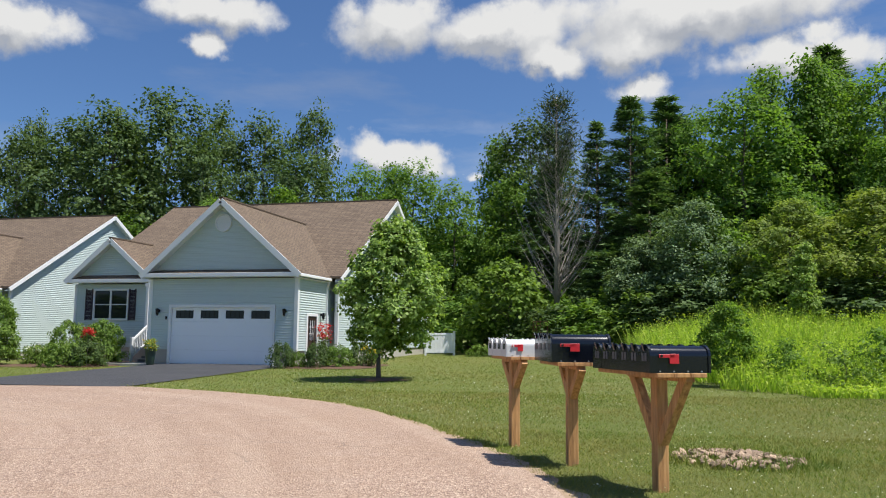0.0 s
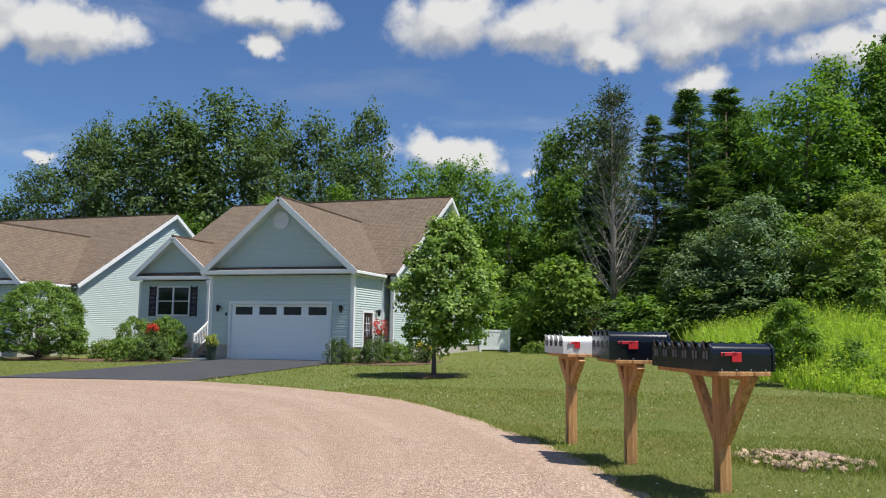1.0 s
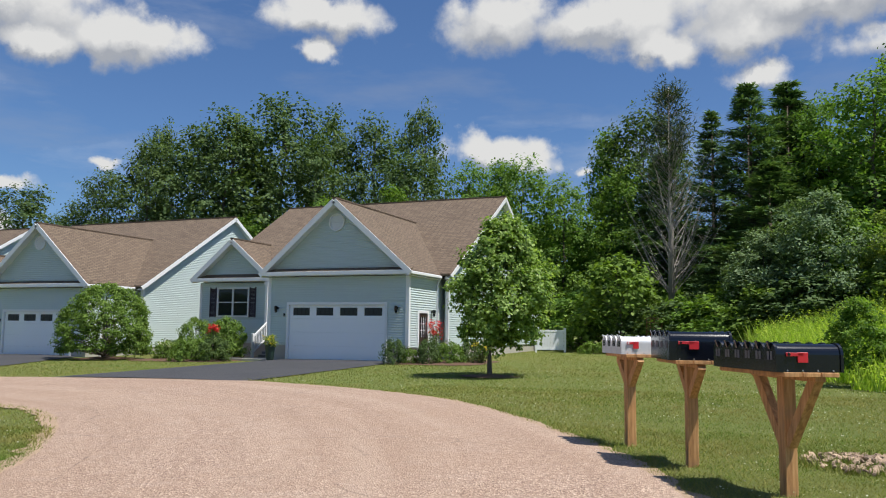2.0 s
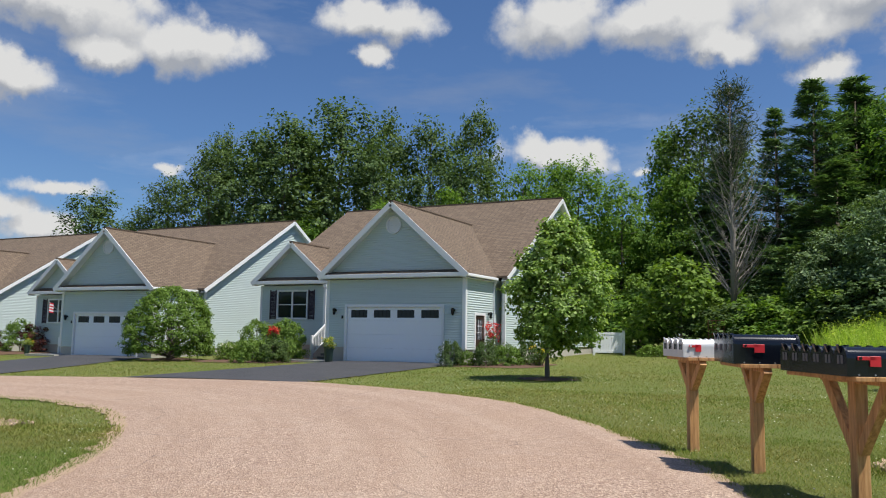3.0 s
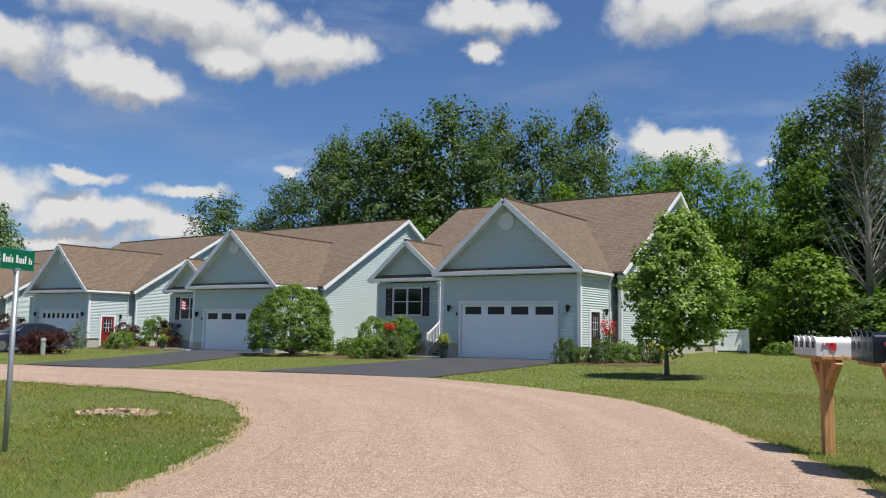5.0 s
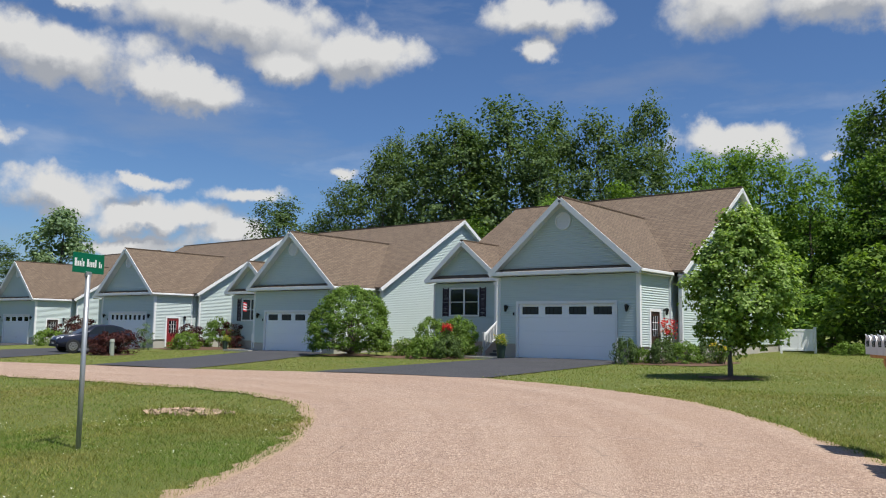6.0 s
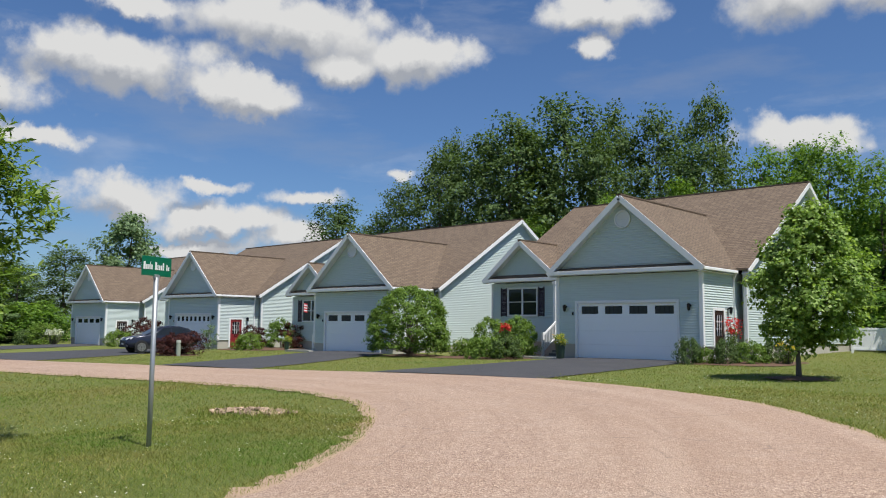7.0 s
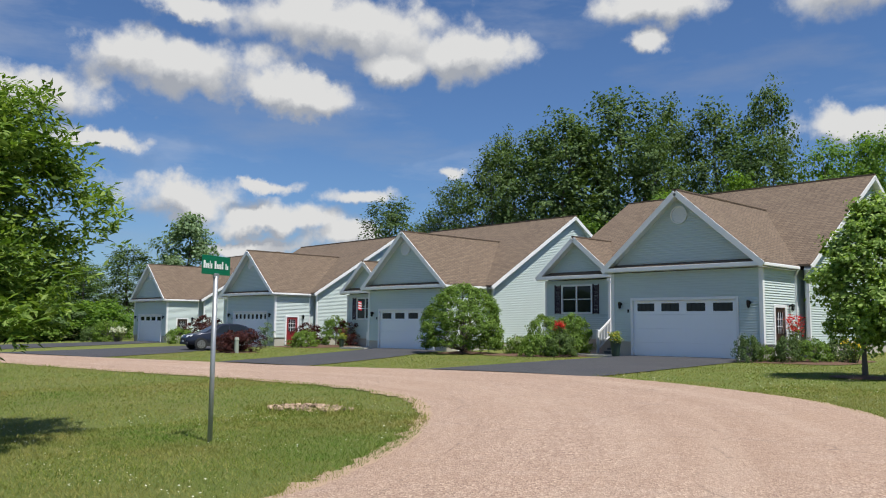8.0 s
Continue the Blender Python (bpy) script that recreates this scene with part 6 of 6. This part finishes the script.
    part("bumper", boxes((-0.7, 0.7, -2.14, -2.05, 0.30, 0.46), bevel=0.03), CARB, t)
    part("number_plate", boxes((-0.15, 0.15, -2.165, -2.152, 0.47, 0.56)), PALE, t)
    return t


car(-46.25, 24.2, -8)
# ---- grass, clover and meadow ----
def lane_grid():
    """A coarse map of the signed distance to the paved lane (positive on grass)."""
    gx, gy = np.arange(-46, 22, 0.4), np.arange(-4, 40, 0.4)
    g = np.zeros((len(gx), len(gy)))
    for i, x in enumerate(gx):
        for j, y in enumerate(gy):
            a, b = seg_near((x, y), OUTER), seg_near((x, y), INNER)
            d = min(abs(a), abs(b))
            g[i, j] = -d if a * b < 0 else d
            if (-21.6 < x < -14.6 and 18 < y < 31.2) or (-40.0 < x < -25.0 and y > 16 and abs(x + 28.5 + (y - 16.3) * 0.54) < 3.2):
                g[i, j] = -1
    return gx, gy, g


GXS, GYS, LANE = lane_grid()


def lane_dist(x, y):
    fx, fy = np.clip((x - GXS[0]) / 0.4, 0, len(GXS) - 2), np.clip((y - GYS[0]) / 0.4, 0, len(GYS) - 2)
    i, j = fx.astype(int), fy.astype(int)
    u, v = fx - i, fy - j
    return LANE[i, j] * (1 - u) * (1 - v) + LANE[i + 1, j] * u * (1 - v) + LANE[i, j + 1] * (1 - u) * v + LANE[i + 1, j + 1] * u * v


def heights(x, y):
    z = 0.0103 * np.maximum(x, -110) + 0.014 * np.clip(y, -40, 70)
    s = np.clip((y - 24) / 40, 0, 1) * np.clip((x + 4) / 7, 0, 1)
    return z + 3.4 * s * s * (3 - 2 * s)


def blades(seed, x, y, h, w, lean):
    """Four-cornered grass blades, narrow at the tip."""
    g = np.random.default_rng(seed)
    n = len(x)
    b = np.stack([x, y, heights(x, y) - 0.012], 1)
    a = g.uniform(0, math.tau, n)
    s = np.stack([np.cos(a), np.sin(a), np.zeros(n)], 1) * (w / 2)[:, None]
    t = b + np.stack([g.normal(0, lean, n) * h, g.normal(0, lean, n) * h, h], 1)
    return np.stack([b - s, b + s, t + s * 0.25, t - s * 0.25], 1)


g = np.random.default_rng(201)


def scatter(n, x0, x1, y0, y1, margin=0.03):
    x, y = g.uniform(x0, x1, n), g.uniform(y0, y1, n)
    keep = lane_dist(x, y) > margin + g.uniform(0, 0.12, n) * 0
    return x[keep], y[keep]


parts_ = []
for n, box_ in ((54000, (-3.5, 4.5, 6.5, 13.0)), (44000, (-9.0, 9.0, 13.0, 20.0)), (28000, (-15.0, 10.0, 18.0, 29.0)), (20000, (-15.0, 6.0, 29.0, 46.0)), (42000, (-13.0, -6.0, 3.0, 9.5)), (30000, (-14.0, -5.0, -0.8, 3.0)), (32000, (-22.0, -8.0, 2.0, 12.8)), (24000, (-40.0, -18.0, 2.0, 13.0)), (16000, (-34.0, -20.0, 16.0, 30.0)), (12000, (-46.0, -34.0, 14.5, 30.0))):
    x, y = scatter(n, *box_)
    d = np.hypot(x, y)
    tall = np.where(lane_dist(x, y) < 0.35, 1.6, 1.0)
    lush = 0.8 + 0.5 * np.sin(x * 0.9 + 2 * np.sin(y * 0.6)) * np.sin(y * 0.8)
    h = g.uniform(0.02, 0.045, len(x)) * tall * (0.75 + 0.35 * lush)
    parts_.append(blades(n, x, y, h, g.uniform(0.0045, 0.0085, len(x)) * np.clip(d / 8, 1, 3.4), 0.8))
tagged(put("grass", quads_mesh("grass", np.concatenate(parts_), GRASSB)), "short green lawn grass with dry tips", "grass", kind="stuff")

x, y = scatter(9500, -14, 8, 3, 27, 0.3)
k = np.array([noise.noise(Vector((a * 0.5, b * 0.5, 3))) for a, b in zip(x, y)]) > -0.05
x, y = x[k], y[k]
at = np.stack([x, y, heights(x, y) + g.uniform(0.03, 0.07, len(x))], 1)
tagged(put("clover", quads_mesh("clover", leaves(g, at, g.normal(size=at.shape) * 0.3 + np.array([0, 0, 1.0]), 0.022, 0.02), PETALW)), "tiny white clover heads scattered over the lawn", "clover", kind="stuff")

# weeds between the stones
for cx, cy, rr in ((-13.1, 8.75, 1.3), (0.95, 10.75, 1.05)):
    a, q = g.uniform(0, math.tau, 1500), np.sqrt(g.uniform(0.12, 1, 1500)) * rr
    x, y = cx + q * np.cos(a), cy + q * np.sin(a) * 0.8
    tagged(put("stone_weeds", quads_mesh("stone_weeds", blades(31, x, y, g.uniform(0.05, 0.13, 1500), g.uniform(0.008, 0.016, 1500), 0.5), GRASSB)), "tufts of grass growing between loose stones", "grass", kind="stuff")
# tall meadow on the rising ground
n = 52000
y = 20.2 + 25 * g.uniform(0, 1, n) ** 1.35
x = -1.5 + (20 + 1.5) * g.uniform(0, 1, n)
k = x > 2.3 + 1.1 * np.sin(y * 0.7) * 0.4 - (y - 21) * 0.20 + 0.5 * np.sin(y * 1.9)
x, y = x[k], y[k]
edge = np.clip((y - 20.2) / 3, 0.25, 1) + np.clip((y - 26) / 12, 0, 0.55)
bush_n = np.array([noise.noise(Vector((a * 0.35, b * 0.35, 8))) for a, b in zip(x, y)])
h = g.uniform(0.45, 0.95, len(x)) * edge * (1 + 0.45 * bush_n)
tagged(put("meadow_grass", quads_mesh("meadow_grass", blades(7, x, y, h, g.uniform(0.02, 0.045, len(x)), 0.30), TALLG)), "tall bright yellow-green meadow grass and weeds", "meadow", kind="stuff")
n = 62000
i = g.integers(0, len(x), n)
at = np.stack([x[i] + g.normal(0, 0.15, n), y[i] + g.normal(0, 0.15, n), heights(x[i], y[i]) + h[i] * g.uniform(0.55, 1.15, n)], 1)
tagged(put("meadow_weeds", quads_mesh("meadow_weeds", leaves(g, at, g.normal(size=at.shape) * 0.7 + np.array([0, 0, 1.0]), 0.11, 0.045), TALLG)), "leafy meadow weeds among tall grass", "meadow", kind="stuff")
weed = Grove([plant("weed_clump", s, 1.3, 0.8, 0.05, bush_crown, 34, 34, 0.2, (0.10, 0.05), LEAF_LIGHT if s == 161 else LEAF_SHRUB, 0.015, limbs=16, inner=0.2, label="leafy weed clump in the tall meadow", category="weeds", group="weed clumps") for s in (161, 162)], 1.3, 0.8, 12)
for wx, wy, wh, wr in ((3.2, 23.2, 1.3, 0.7), (4.4, 22.0, 1.2, 0.8), (5.6, 23.5, 1.5, 0.9), (7.2, 22.8, 1.4, 0.8), (2.6, 27.0, 1.2, 0.9), (5.0, 28.5, 1.2, 0.9), (8.5, 26.0, 1.3, 0.9), (9.8, 23.4, 1.4, 0.9)):
    weed(wx, wy, wh, wr)
